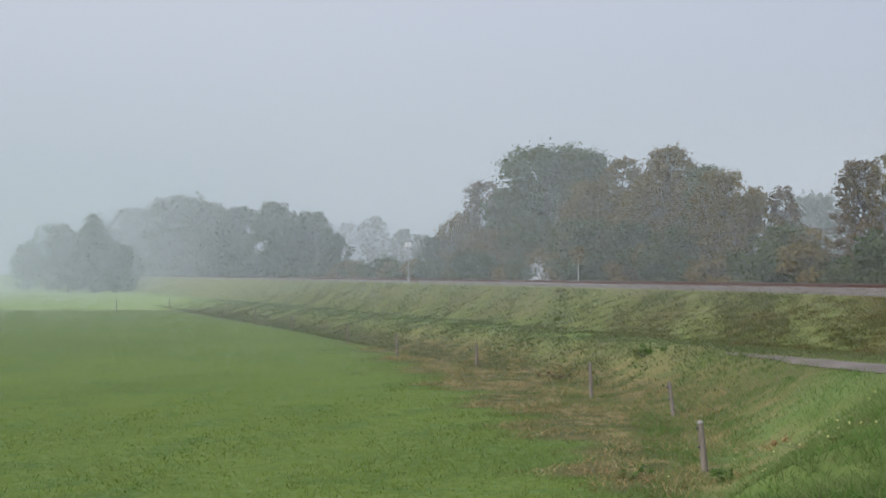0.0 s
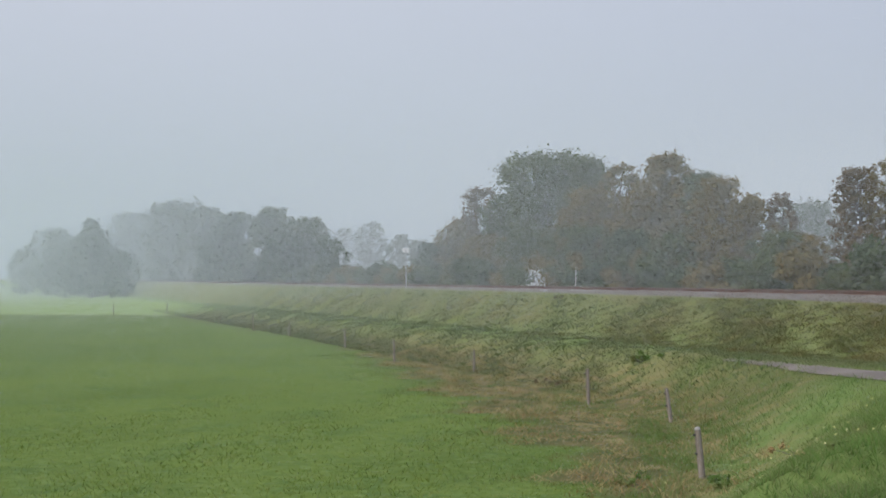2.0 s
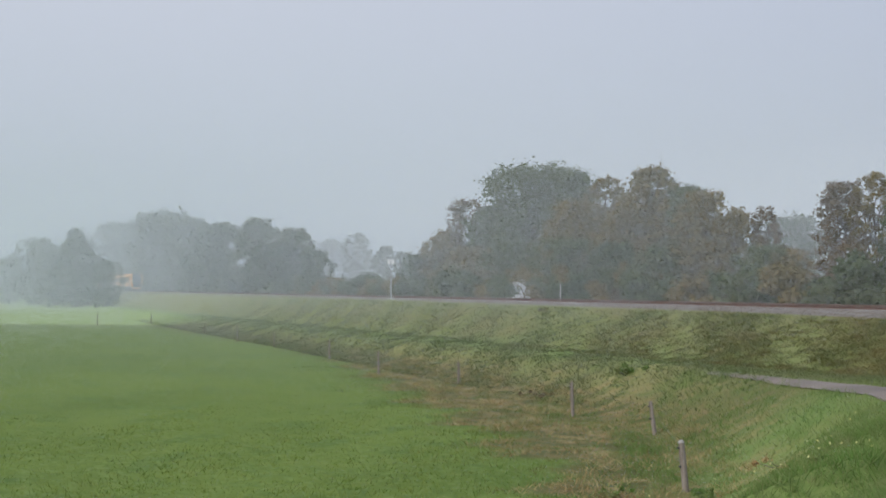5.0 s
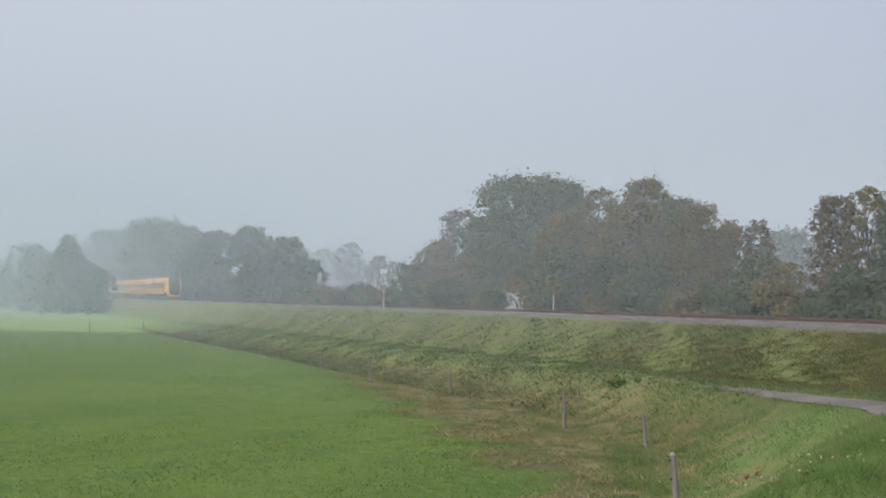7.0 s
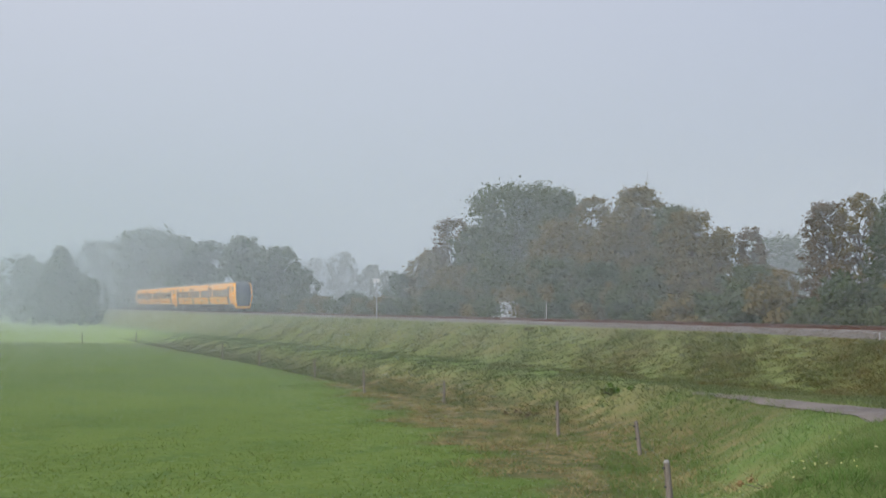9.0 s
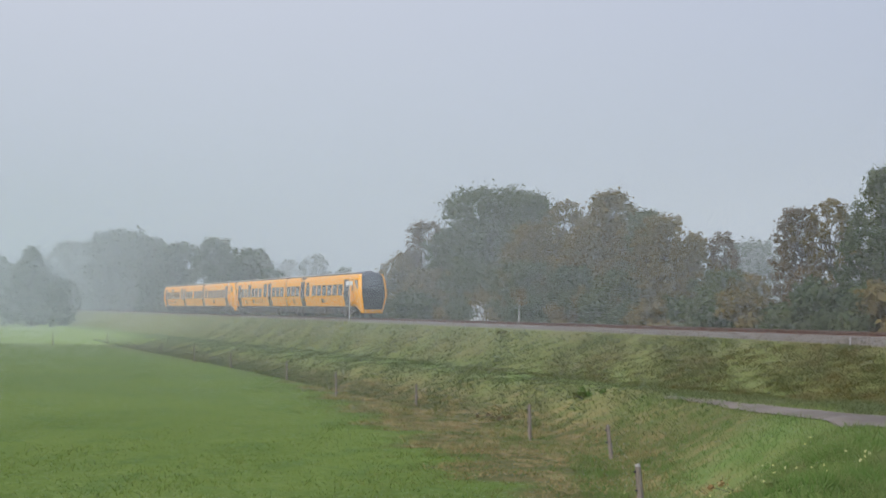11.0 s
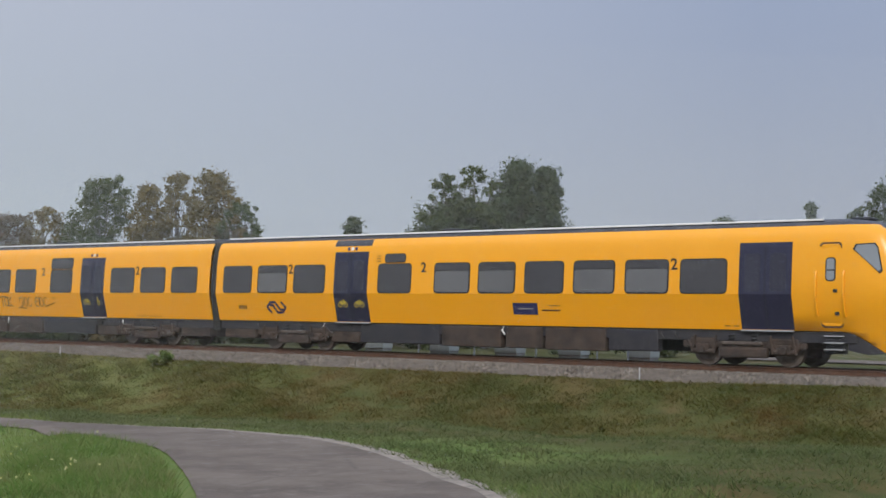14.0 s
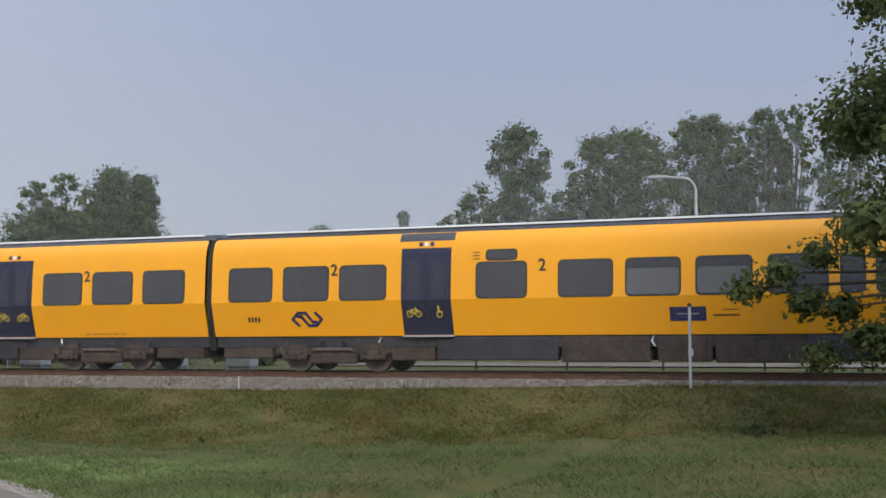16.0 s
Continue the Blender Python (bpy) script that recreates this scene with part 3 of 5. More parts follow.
def double_door(u0, u1, sgn, car, symbols):
    door = folded("door", u0, u1, 1.04, 3.42, sgn, 0.014, M_BLUE, car, "dark blue double door")
    mid = (u0 + u1) / 2
    for a, b in ((u0 + 0.16, mid - 0.14), (mid + 0.14, u1 - 0.16)):
        panel("door_window", side_patch(a, b, 2.08, 3.12, sgn, 0.020, 0.08), M_DOORGLASS, door, "narrow dark door window", sgn, 0.01)
    seam = folded("door_seam", mid - 0.012, mid + 0.012, 1.06, 3.40, sgn, 0.018, M_TRIM, door)
    tread = bmesh.new()
    box(tread, -u1, -u0, sgn * 1.24 - 0.06, sgn * 1.24 + 0.06, 0.985, 1.025, 0.008)
    part("door_step", tread, M_ZINC, car, "pale metal door step")
    if symbols:
        for u, k in ((mid + 0.38, symbols[0]), (mid - 0.38, symbols[1])):
            bicycle(door, u, 1.62, sgn, k)
        for i in (-1, 0, 1):
            panel("pictogram", side_patch(mid + i * 0.17 - 0.055, mid + i * 0.17 + 0.055, 3.47, 3.58, sgn, 0.012), M_PALE if i == 0 else M_SIGNBLUE, car,
                  "small square pictogram", sgn, 0.008)


LOGO = ((-0.47, 0.0), (-0.28, 0.18), (-0.04, 0.18), (0.18, -0.08), (0.30, -0.08)), ((0.47, 0.0), (0.28, -0.18), (0.04, -0.18), (-0.18, 0.08), (-0.30, 0.08)), \
    ((-0.47, 0.0), (-0.28, -0.18)), ((0.47, 0.0), (0.28, 0.18))


def bogie(car, u):
    bm = box(bmesh.new(), -u - 1.75, -u + 1.75, -0.95, 0.95, 0.52, 0.72, 0.05)
    box(bm, -u - 1.6, -u + 1.6, -0.55, 0.55, 0.26, 0.86, 0.06)
    bg = part("bogie", bm, M_UNDER, car, "rust-brown bogie")
    for s in (-1, 1):
        for w in (-1.6, -0.9, 0.9, 1.6):
            part("damper", tube(bmesh.new(), [(-u + w, s * 1.16, 0.36), (-u + w * 0.93, s * 1.17, 0.86)], [0.045, 0.035], 8), M_UNDER, bg)
        part("brake_beam", box(bmesh.new(), -u - 0.62, -u + 0.62, s * 1.19 - 0.03, s * 1.19 + 0.03, 0.60, 0.70, 0.02), M_WHEEL, bg)
    for s in (-1, 1):
        bm = bmesh.new()
        box(bm, -u - 1.9, -u + 1.9, s * 1.08 - 0.07, s * 1.08 + 0.07, 0.50, 0.70, 0.05)
        box(bm, -u - 0.75, -u + 0.75, s * 1.10 - 0.10, s * 1.10 + 0.10, 0.24, 0.54, 0.06)
        for w in (-1.25, 1.25):
            box(bm, -u + w - 0.42, -u + w + 0.42, s * 1.10 - 0.06, s * 1.10 + 0.06, 0.60, 0.80, 0.06)
            tube(bm, [(-u + w - 0.5, s * 1.1, 0.70), (-u + w - 0.3, s * 1.12, 0.42), (-u + w + 0.3, s * 1.12, 0.42), (-u + w + 0.5, s * 1.1, 0.70)], [0.06, 0.08, 0.08, 0.06], 8)
        part("side_frame", bm, M_UNDER, bg)
        for w in (-1.25, 1.25):
            bm = bmesh.new()
            box(bm, -u + w - 0.2, -u + w + 0.2, s * 1.12 - 0.09, s * 1.12 + 0.09, 0.34, 0.62, 0.05)
            tube(bm, [(-u + w, s * 1.2, 0.46), (-u + w, s * 1.26, 0.46)], [0.13, 0.10], 12)
            part("axle_box", bm, M_UNDER, bg)
            bm = bmesh.new()
            tube(bm, [(-u + w, s * 0.70, 0.46), (-u + w, s * 0.84, 0.46)], [0.46, 0.45], 28)
            tube(bm, [(-u + w, s * 0.84, 0.46), (-u + w, s * 0.86, 0.46)], [0.36, 0.30], 20)
            part("wheel", bm, M_WHEEL, bg, "worn steel wheel")
        for w in (-0.35, 0.35):
            bm = bmesh.new()
            pts = [(-u + w + 0.10 * math.cos(k * 0.9), s * 1.08 + 0.10 * math.sin(k * 0.9), 0.52 + k * 0.013) for k in range(30)]
            tube(bm, pts, [0.022] * 30, 5)
            part("coil_spring", bm, M_DARKMETAL, bg)
    for w in (-1.25, 1.25):
        bm = bmesh.new()
        tube(bm, [(-u + w, -0.7, 0.46), (-u + w, 0.7, 0.46)], [0.085, 0.085], 10)
        part("axle", bm, M_WHEEL, bg)


def build_car(name, plan, first, label, seat=False):
    """One coach with a driver's cab. Local space: nose at x = 0, tail at x = -26, rail top at z = 0."""
    car = empty(name, label, "train", "coaches of the train")
    levels, cols = nose_grid()
    # cab shell: both flanks, and the yellow band under the front
    for s in (-1, 1):
        bm = bmesh.new()
        grid = []
        for k, z in enumerate(levels):
            row = []
            for u, y, zz in cols[k][:9]:
                zb = np.interp(u, (0.0, 0.40, 1.35, 3.3), (0.42, 0.43, 1.02, 1.02))
                row.append(bm.verts.new((-u, s * y, max(zz, zb))))
            grid.append(row)
        for k in range(len(levels) - 1):
            for j in range(8):
                q = [grid[k][j], grid[k][j + 1], grid[k + 1][j + 1], grid[k + 1][j]]
                try:
                    bm.faces.new(q)
                except ValueError:
                    pass
        bmesh.ops.remove_doubles(bm, verts=bm.verts, dist=0.0015)
        bmesh.ops.recalc_face_normals(bm, faces=bm.faces)
        if sum(f.normal.y * s for f in bm.faces) < 0:
            bmesh.ops.reverse_faces(bm, faces=bm.faces)
        part("cab_side", bm, M_YELLOW, car, "rounded yellow cab flank", True)
    def front(name, k0, k1, mat, text, j0=8, out=0.0, inset=0.0):
        bm = bmesh.new()
        rows = []
        for k in range(k0, k1 + 1):
            pts = cols[k][j0:]
            ring = [(u - out, y * (1 - inset), z) for u, y, z in pts] + [(u - out, -y * (1 - inset), z) for u, y, z in pts[-2::-1]]
            rows.append([bm.verts.new((-u, y, z)) for u, y, z in ring])
        for a, b in zip(rows, rows[1:]):
            for j in range(len(a) - 1):
                bm.faces.new((a[j], a[j + 1], b[j + 1], b[j]))
        bmesh.ops.recalc_face_normals(bm, faces=bm.faces)
        return part(name, bm, mat, car, text, True)
    front("bumper_band", 0, 1, M_YELLOW, "yellow lower front band")
    fp = front("front_panel", 1, 10, M_BLACK, "black front panel")
    ws = front("windscreen", 5, 8, M_SCREEN, "dark rounded windscreen", 9, 0.012, 0.03)
    for y in (-0.55, 0.55):
        bm = bmesh.new()
        u = float(np.interp(1.62, NOSE_Z, NOSE_U)) - 0.13
        tube(bm, [(-u + 0.03, y, 1.62), (-u - 0.06, y, 1.62)], [0.030, 0.034], 12)
        part("headlamp", bm, M_HEADLAMP, car, "small round headlamp")
        bm = bmesh.new()
        tube(bm, [(0.20, y * 0.2, 2.44), (0.17, y * 0.55, 2.40), (0.06, y * 1.0, 2.80)], [0.012] * 3, 5)
        part("wiper", bm, M_TRIM, car)
    bm = bmesh.new()
    box(bm, -0.6, 0.18, -0.28, 0.28, 0.86, 1.20, 0.05)
    tube(bm, [(0.16, 0, 1.02), (0.27, 0, 1.02)], [0.16, 0.12], 12)
    part("coupler", bm, M_DARKMETAL, car, "black automatic coupler")
    # saloon shell
    for s in (-1, 1):
        vs, fs = section(3.2, CAR - 0.02, [(s * b, a) for a, b in HW])
        bm = bmesh.new()
        bv = [bm.verts.new(v) for v in vs]
        for f in fs:
            bm.faces.new([bv[i] for i in f])
        bmesh.ops.recalc_face_normals(bm, faces=bm.faces)
        if sum(f.normal.y * s for f in bm.faces) < 0:
            bmesh.ops.reverse_faces(bm, faces=bm.faces)
        bmesh.ops.split_edges(bm, edges=[e for e in bm.edges if all(abs(v.co.z - 2.0) < 0.01 for v in e.verts)])
        part("side_wall", bm, M_YELLOW, car, "smooth yellow side wall folded at the waist", True)
    # roof, falling to the nose
    arch = [(1.125, 3.855), (1.08, 3.94), (0.93, 4.0), (0.6, 4.06), (0, 4.09)]
    ring = [(-y, z) for y, z in arch] + [(y, z) for y, z in arch[-2::-1]]
    bm = bmesh.new()
    rows = []
    for u, k, drop in ((CAR - 0.02, 1, 0), (3.2, 1, 0), (1.7, 0.995, 0.015), (1.3, 0.965, 0.05), (1.0, 0.88, 0.11), (0.74, 0.70, 0.20)):
        rows.append([bm.verts.new((-u, y * k, 3.855 + max(0, (z - 3.855)) * max(0.02, 1 - drop * 4.6) + (0 if drop < 0.2 else -0.02))) for y, z in ring])
    for a, b in zip(rows, rows[1:]):
        for j in range(len(ring) - 1):
            bm.faces.new((a[j], b[j], b[j + 1], a[j + 1]))
    bm.faces.new(rows[0])
    bmesh.ops.recalc_face_normals(bm, faces=bm.faces)
    roof = part("roof", bm, M_ROOF, car, "dark grey rounded roof", True)
    for s in (-1, 1):
        part("roof_strip", box(bmesh.new(), -CAR + 0.3, -2.2, s * 0.99 - 0.05, s * 0.99 + 0.05, 3.99, 4.045, 0.01), M_WHITE, roof, "pale rain strip along the roof edge")
    part("roof_vent", box(bmesh.new(), -15.9, -15.1, -0.5, 0.5, 4.05, 4.17, 0.04), M_DARKMETAL, roof, "low dark roof vent")
    part("roof_vent", box(bmesh.new(), -1.75, -1.2, -0.3, 0.3, 4.02, 4.11, 0.04), M_DARKMETAL, roof)
    # floor, ends, skirt and machinery
    part("underframe", box(bmesh.new(), -CAR + 0.05, -1.2, -1.13, 1.13, 0.70, 1.03, 0.02), M_SKIRT, car, "dark underframe")
    part("end_wall", box(bmesh.new(), -CAR, -CAR + 0.06, -1.15, 1.15, 1.0, 3.88), M_TRIM, car)
    bm = bmesh.new()
    ringg = [(-1.14, 0.62), (-1.22, 1.02), (-1.38, 2.0), (-1.30, 3.3), (-1.08, 3.86), (0, 4.03), (1.08, 3.86), (1.30, 3.3), (1.38, 2.0), (1.22, 1.02), (1.14, 0.62)]
    rr = [[bm.verts.new((-CAR - 0.01 - 0.05 * (i % 2) * 0 - i * 0.03, y * (1 if i % 2 else 0.97), z)) for y, z in ringg] for i in range(6)]
    for a, b in zip(rr, rr[1:]):
        for j in range(len(ringg) - 1):
            bm.faces.new((a[j], a[j + 1], b[j + 1], b[j]))
    part("gangway_bellows", bm, M_TRIM, car, "black folded gangway bellows")
    spans = [(7.2, 8.9), (9.0, 11.2), (11.3, 12.7), (12.9, 15.3), (15.4, 18.9)]
    for i, (a, b) in enumerate(spans):
        depth = (0.34, 0.30, 0.32, 0.31, 0.34)[i]
        mat = M_SKIRT if i in (0, 4) else M_UNDER
        for s in (-1, 1):
            part("equipment_box", box(bmesh.new(), -b, -a, s * 1.03 - 0.14, s * 1.03 + 0.14, depth, 0.985, 0.04), mat, car,
                 "grimy equipment box under the floor")
    bm = bmesh.new()
    tube(bm, [(-15.1, -1.0, 0.62), (-15.1, 1.0, 0.62)], [0.26, 0.26], 16)
    part("air_tank", bm, M_UNDER, car)
    for s in (-1, 1):
        bm = bmesh.new()
        box(bm, -13.0, -12.93, s * 1.13 - 0.02, s * 1.13 + 0.02, 0.62, 0.95, 0.01)
        part("filler_pipe", bm, M_PALE, car, "white-striped filler pipe")
    part("battery_box", box(bmesh.new(), -20.3, -18.98, -1.12, 1.12, 0.33, 0.97, 0.04), M_UNDER, car, "dark box under the floor")
    part("tail_box", box(bmesh.new(), -25.75, -24.1, -1.12, 1.12, 0.38, 0.97, 0.05), M_UNDER, car, "grimy box at the coach end")
    for s in (-1, 1):
        for x in (6.6, 7.05, 12.8, 15.6, 19.3, 20.6, 23.9):
            bm = bmesh.new()
            tube(bm, [(-x, s * 1.13, 0.98), (-x - 0.05, s * 1.17, 0.86), (-x + 0.04, s * 1.13, 0.72)], [0.02, 0.03, 0.018], 6)
            part("hose", bm, M_PALE if int(x) in (12, 20) else M_DARKMETAL, car)
    for u in (4.5, 22.1):
        bogie(car, u)
    # cab skirt, steps, cab door, cab window
    for s in (-1, 1):
        bm = bmesh.new()
        q = [(-1.45, 1.0), (-1.30, 0.98), (-0.42, 0.46), (-0.9, 0.42), (-1.45, 0.52)]
        a = [bm.verts.new((x, s * 1.10, z)) for x, z in q]
        b = [bm.verts.new((x, s * 1.02, z)) for x, z in q]
        bm.faces.new(a), bm.faces.new(b[::-1])
        for i in range(5):
            bm.faces.new((a[i], a[(i + 1) % 5], b[(i + 1) % 5], b[i]))
        bmesh.ops.recalc_face_normals(bm, faces=bm.faces)
        part("cab_skirt", bm, M_SKIRT, car, "dark grey skirt below the cab")
        st = part("cab_steps", box(bmesh.new(), -2.10, -1.52, s * 1.0 - 0.04, s * 1.0 + 0.04, 0.42, 1.0), M_DARKMETAL, car, "black cab steps with pale treads")
        for z in (0.52, 0.70, 0.88):
            part("tread", box(bmesh.new(), -2.08, -1.54, s * 1.12 - 0.1, s * 1.12 + 0.06, z, z + 0.03), M_ZINC, st)
        # brown rim behind the cab door paints the thin shade of its joint
        panel("joint_shade", side_patch(1.52, 2.14, 1.11, 3.39, s, 0.010, 0.1), M_RUST, car, "brown plate painted as thin shade along the door joint", s, 0.02)
        cd = panel("cab_door", side_patch(1.57, 2.09, 1.16, 3.34, s, 0.012, 0.08), M_YELLOW, car, "narrow yellow cab door", s, 0.03)
        window("cab_door_window", 1.71, 1.93, 2.38, 2.95, s, cd, M_LIGHTGLASS, 0.07)
        panel("window_bar", side_patch(1.71, 1.93, 2.63, 2.66, s, 0.019), M_TRIM, cd, "", s, 0.01)
        for u in (1.45, 2.23):
            bm = bmesh.new()
            tube(bm, [(-u, s * (hw(1.4) + 0.01), 1.4), (-u, s * (hw(1.5) + 0.05), 1.5), (-u, s * (hw(2.0) + 0.05), 2.0), (-u, s * (hw(2.5) + 0.05), 2.5), (-u, s * (hw(2.62) + 0.0), 2.62)],
                 [0.028] * 5, 8)
            part("grab_rail", bm, M_YELLOW, car, "yellow grab rail")
        for z in (1.45, 2.05):
            part("door_latch", box(bmesh.new(), -1.73, -1.61, s * (hw(z) + 0.02) - 0.02, s * (hw(z) + 0.02) + 0.02, z, z + 0.09, 0.01), M_TRIM, cd)
        # cab side window: slanting, on the curved flank
        tri = [(1.10, 3.30), (0.66, 3.32), (0.58, 3.22), (0.46, 2.66), (0.52, 2.60), (1.16, 3.18)]
        for grow, mat, nm, pr in ((1.12, M_TRIM, "cab_window", 0.026), (1.0, M_LIGHTGLASS, "cab_pane", 0.034)):
            cu, cz = sum(p[0] for p in tri) / 6, sum(p[1] for p in tri) / 6
            out = []
            for a, z in tri:
                a, z = cu + (a - cu) * grow, cz + (z - cz) * grow
                un = float(np.interp(z, NOSE_Z, NOSE_U))
                h = hw(z)
                y = float(np.interp(a, (0.09 + un, 0.24 + un * 0.95, 0.46 + un * 0.85, 0.75 + un * 0.7, 1.1 + un * 0.5, 1.6),
                                  ((h - .03) * 0.89, (h - .03) * 0.935, (h - .03) * 0.965, h * 0.98, h * 0.992, h)))
                out.append((-a, s * (y + pr), z))
            panel(nm, out, mat, car, "slanting cab side window" if grow > 1 else "clear cab glass", s, 0.06)
        # saloon windows, doors, lettering
        for kind, a, b in plan:
            if kind == "win":
                window("window", a, b, 2.04, 2.97, s, car)
            elif kind == "small":
                window("window", a, b, 2.04, 2.97, s, car)
                window("vent_window", a + 0.28, b - 0.28, 3.06, 3.30, s, car, r=0.08)
                for k in range(3):
                    part("louvre_mark", stroke(bmesh.new(), [(-0.09, 0), (0.09, 0)], 0.025, s, b + 0.02, 3.08 + 0.09 * k), M_UNDER, car, "short brown louvre slit")
            elif kind == "tall":
                window("window", a, b, 2.04, 2.93, s, car)
                window("vent_window", a, b, 3.01, 3.41, s, car, r=0.08)
            elif kind == "door":
                double_door(a, b, s, car, None)
            elif kind == "bikedoor":
                double_door(a, b, s, car, (("seat", "bike") if first else ("bike", "seat")) if seat else ("bike", "bike"))
                if not first:
                    panel("sign_recess", side_patch(a - 0.08, b + 0.08, 3.62, 3.84, s, 0.010), M_ROOF, car, "dark panel above the door", s, 0.02)
        for kind, a, b in plan:
            if kind in ("1", "2"):
                letter(kind, 0.46, a, b, s, car)
        bm = bmesh.new()
        for line in LOGO:
            stroke(bm, line, 0.085, s, 7.08 if first else 22.85, 1.5)
        part("emblem", bm, M_SIGNBLUE, car, "dark blue double arrow emblem")
        bm = bmesh.new()
        for i in range(4):
            stroke(bm, [(i * 0.11 - 0.16, -0.05), (i * 0.11 - 0.16, 0.05)], 0.07, s, 5.3 if first else 24.6, 1.5)
        part("number_bars", bm, M_INK, car, "illegible small dark number")
        ua = 10.75 if first else 11.85
        pl = panel("notice_board", side_patch(ua - 0.47, ua + 0.47, 1.36, 1.72, s, 0.012), M_SIGNBLUE, car, "navy blue rectangular notice", s, 0.01)
        bm = bmesh.new()
        stroke(bm, [(-0.28, 0), (0.28, 0)], 0.035, s, ua, 1.54, 0.016)
        part("notice_line", bm, M_CONCRETE, pl)
        bm = bmesh.new()
        stroke(bm, [(-0.35, 0), (0.3, 0)], 0.045, s, ua + (1.0 if first else -1.0), 1.50)
        stroke(bm, [(-0.1, 0.14), (0.32, 0.14)], 0.02, s, ua + (1.0 if first else -1.0), 1.50)
        part("sponsor_bars", bm, M_RUST, car, "small brownish lettering bars")
        bm = bmesh.new()
        for i in range(6):
            stroke(bm, [(i * 0.26, 0), (i * 0.26 + 0.15, 0)], 0.026, s, 21.6 if first else 5.0, 1.12)
        part("data_lines", bm, M_UNDER, car)
    return car


PLAN_A1 = (("door", 2.93, 4.50), ("win", 4.90, 6.33), ("2", 6.56, 2.84), ("win", 6.76, 8.17), ("win", 8.58, 9.99), ("win", 10.40, 11.81), ("win", 12.22, 13.63),
           ("win", 14.02, 15.44), ("2", 15.93, 2.84), ("small", 16.48, 17.90), ("bikedoor", 18.40, 19.95), ("win", 20.42, 21.90), ("2", 22.08, 2.84),
           ("win", 22.28, 23.73), ("win", 24.10, 25.56))
PLAN_B1 = (("door", 2.75, 4.27), ("win", 4.55, 5.96), ("1", 6.13, 2.84), ("win", 6.34, 6.90), ("win", 7.22, 7.77), ("tall", 8.16, 9.57), ("win", 10.0, 11.4),
           ("win", 11.8, 13.2), ("win", 13.64, 15.04), ("2", 15.58, 2.86), ("tall", 16.12, 17.54), ("bikedoor", 18.15, 19.66), ("win", 20.12, 21.54),
           ("2", 21.75, 2.86), ("win", 21.98, 23.40), ("win", 23.82, 25.25))
PLAN_A2 = (("door", 2.88, 4.41), ("win", 4.80, 6.23), ("1", 6.42, 2.84), ("win", 6.62, 7.18), ("win", 7.48, 8.02), ("win", 8.36, 9.77), ("win", 10.21, 11.59),
           ("win", 12.03, 13.43), ("win", 13.82, 15.26), ("2", 15.73, 2.86), ("small", 16.19, 17.60), ("bikedoor", 18.36, 19.85), ("win", 20.34, 21.75),
           ("2", 21.94, 2.86), ("win", 22.14, 23.56), ("win", 23.97, 25.37))


def graffiti(car):
    """Loose illegible sprayed scribbles."""
    lines = [[(12.32 + 0.28 * math.cos(2.0 + a * 0.25), 0.25 * math.sin(2.0 + a * 0.25)) for a in range(12)]]
    for c, a0, a1, r in ((12.62, 1.5, 1.6, 0), (12.9, 0.4, 6.4, 0.13), (13.12, 2.2, 5.4, 0.12), (13.95, 0.6, 3.9, 0.10), (13.98, 3.6, 7.2, 0.10), (14.32, 0.3, 6.5, 0.11),
                         (14.6, 0.9, 5.6, 0.12), (15.1, 0.8, 5.2, 0.13), (15.42, 0.3, 6.5, 0.12), (15.72, 0.9, 5.5, 0.12)):
        lift = 0.07 if a1 == 3.9 else -0.09 if a1 == 7.2 else 0
        lines.append([(c + r * math.cos(a0 + (a1 - a0) * k / 9), lift + 0.19 * (r > 0) * (0.55 if lift else 1) * math.sin(a0 + (a1 - a0) * k / 9) + (0.2 - 0.045 * k) * (r == 0)) for k in range(10)])
    lines += [[(12.42, 0.19), (12.95, 0.22)], [(13.02, 0.2), (13.0, -0.2)], [(13.28, 0.18), (13.0, 0.0), (13.32, -0.19)], [(14.14, 0.22), (14.13, -0.18)], [(14.98, 0.0), (15.2, 0.03)],
              [(15.28, 0.24), (15.26, -0.18)], [(13.75, -0.24), (14.3, -0.27)], [(15.75, -0.17), (16.35, -0.02)], [(16.25, 0.2), (16.3, 0.13)], [(16.38, 0.2), (16.42, 0.13)]]
    for line in lines:
        part("scrawl", stroke(bmesh.new(), line, 0.036, 1, 0, 1.62), M_INK, car, "black sprayed scrawl")


CARS = []


def build_train():
    a1 = build_car("railcar", PLAN_A1, False, "yellow diesel railcar with dark blue doors on the rails")
    b1 = build_car("railcar", PLAN_B1, True, "yellow diesel railcar with black scrawl on its side", True)
    graffiti(b1)
    a2 = build_car("railcar", PLAN_A2, False, "yellow diesel railcar with first class windows", True)
    b2 = build_car("railcar", PLAN_B1, True, "yellow diesel railcar at the tail of the train")
    CARS.extend([(a1, 52.25, 0), (b1, -0.08, 180), (a2, -0.70, 0), (b2, -52.9, 180)])


# place of the coupling between the two units along the line
RUN = tuple((t, -31.6 + 35.17 * (t - 15.0)) for t in (0.0, 2.0, 4.0, 6.0, 8.0, 10.0, 12.0, 14.0, 16.0))


def motions():
    for car, off, turn in CARS:
        walk(car, [(t, pose(x + off, TRACK_Y, 0, 0, 0, turn)) for t, x in RUN])


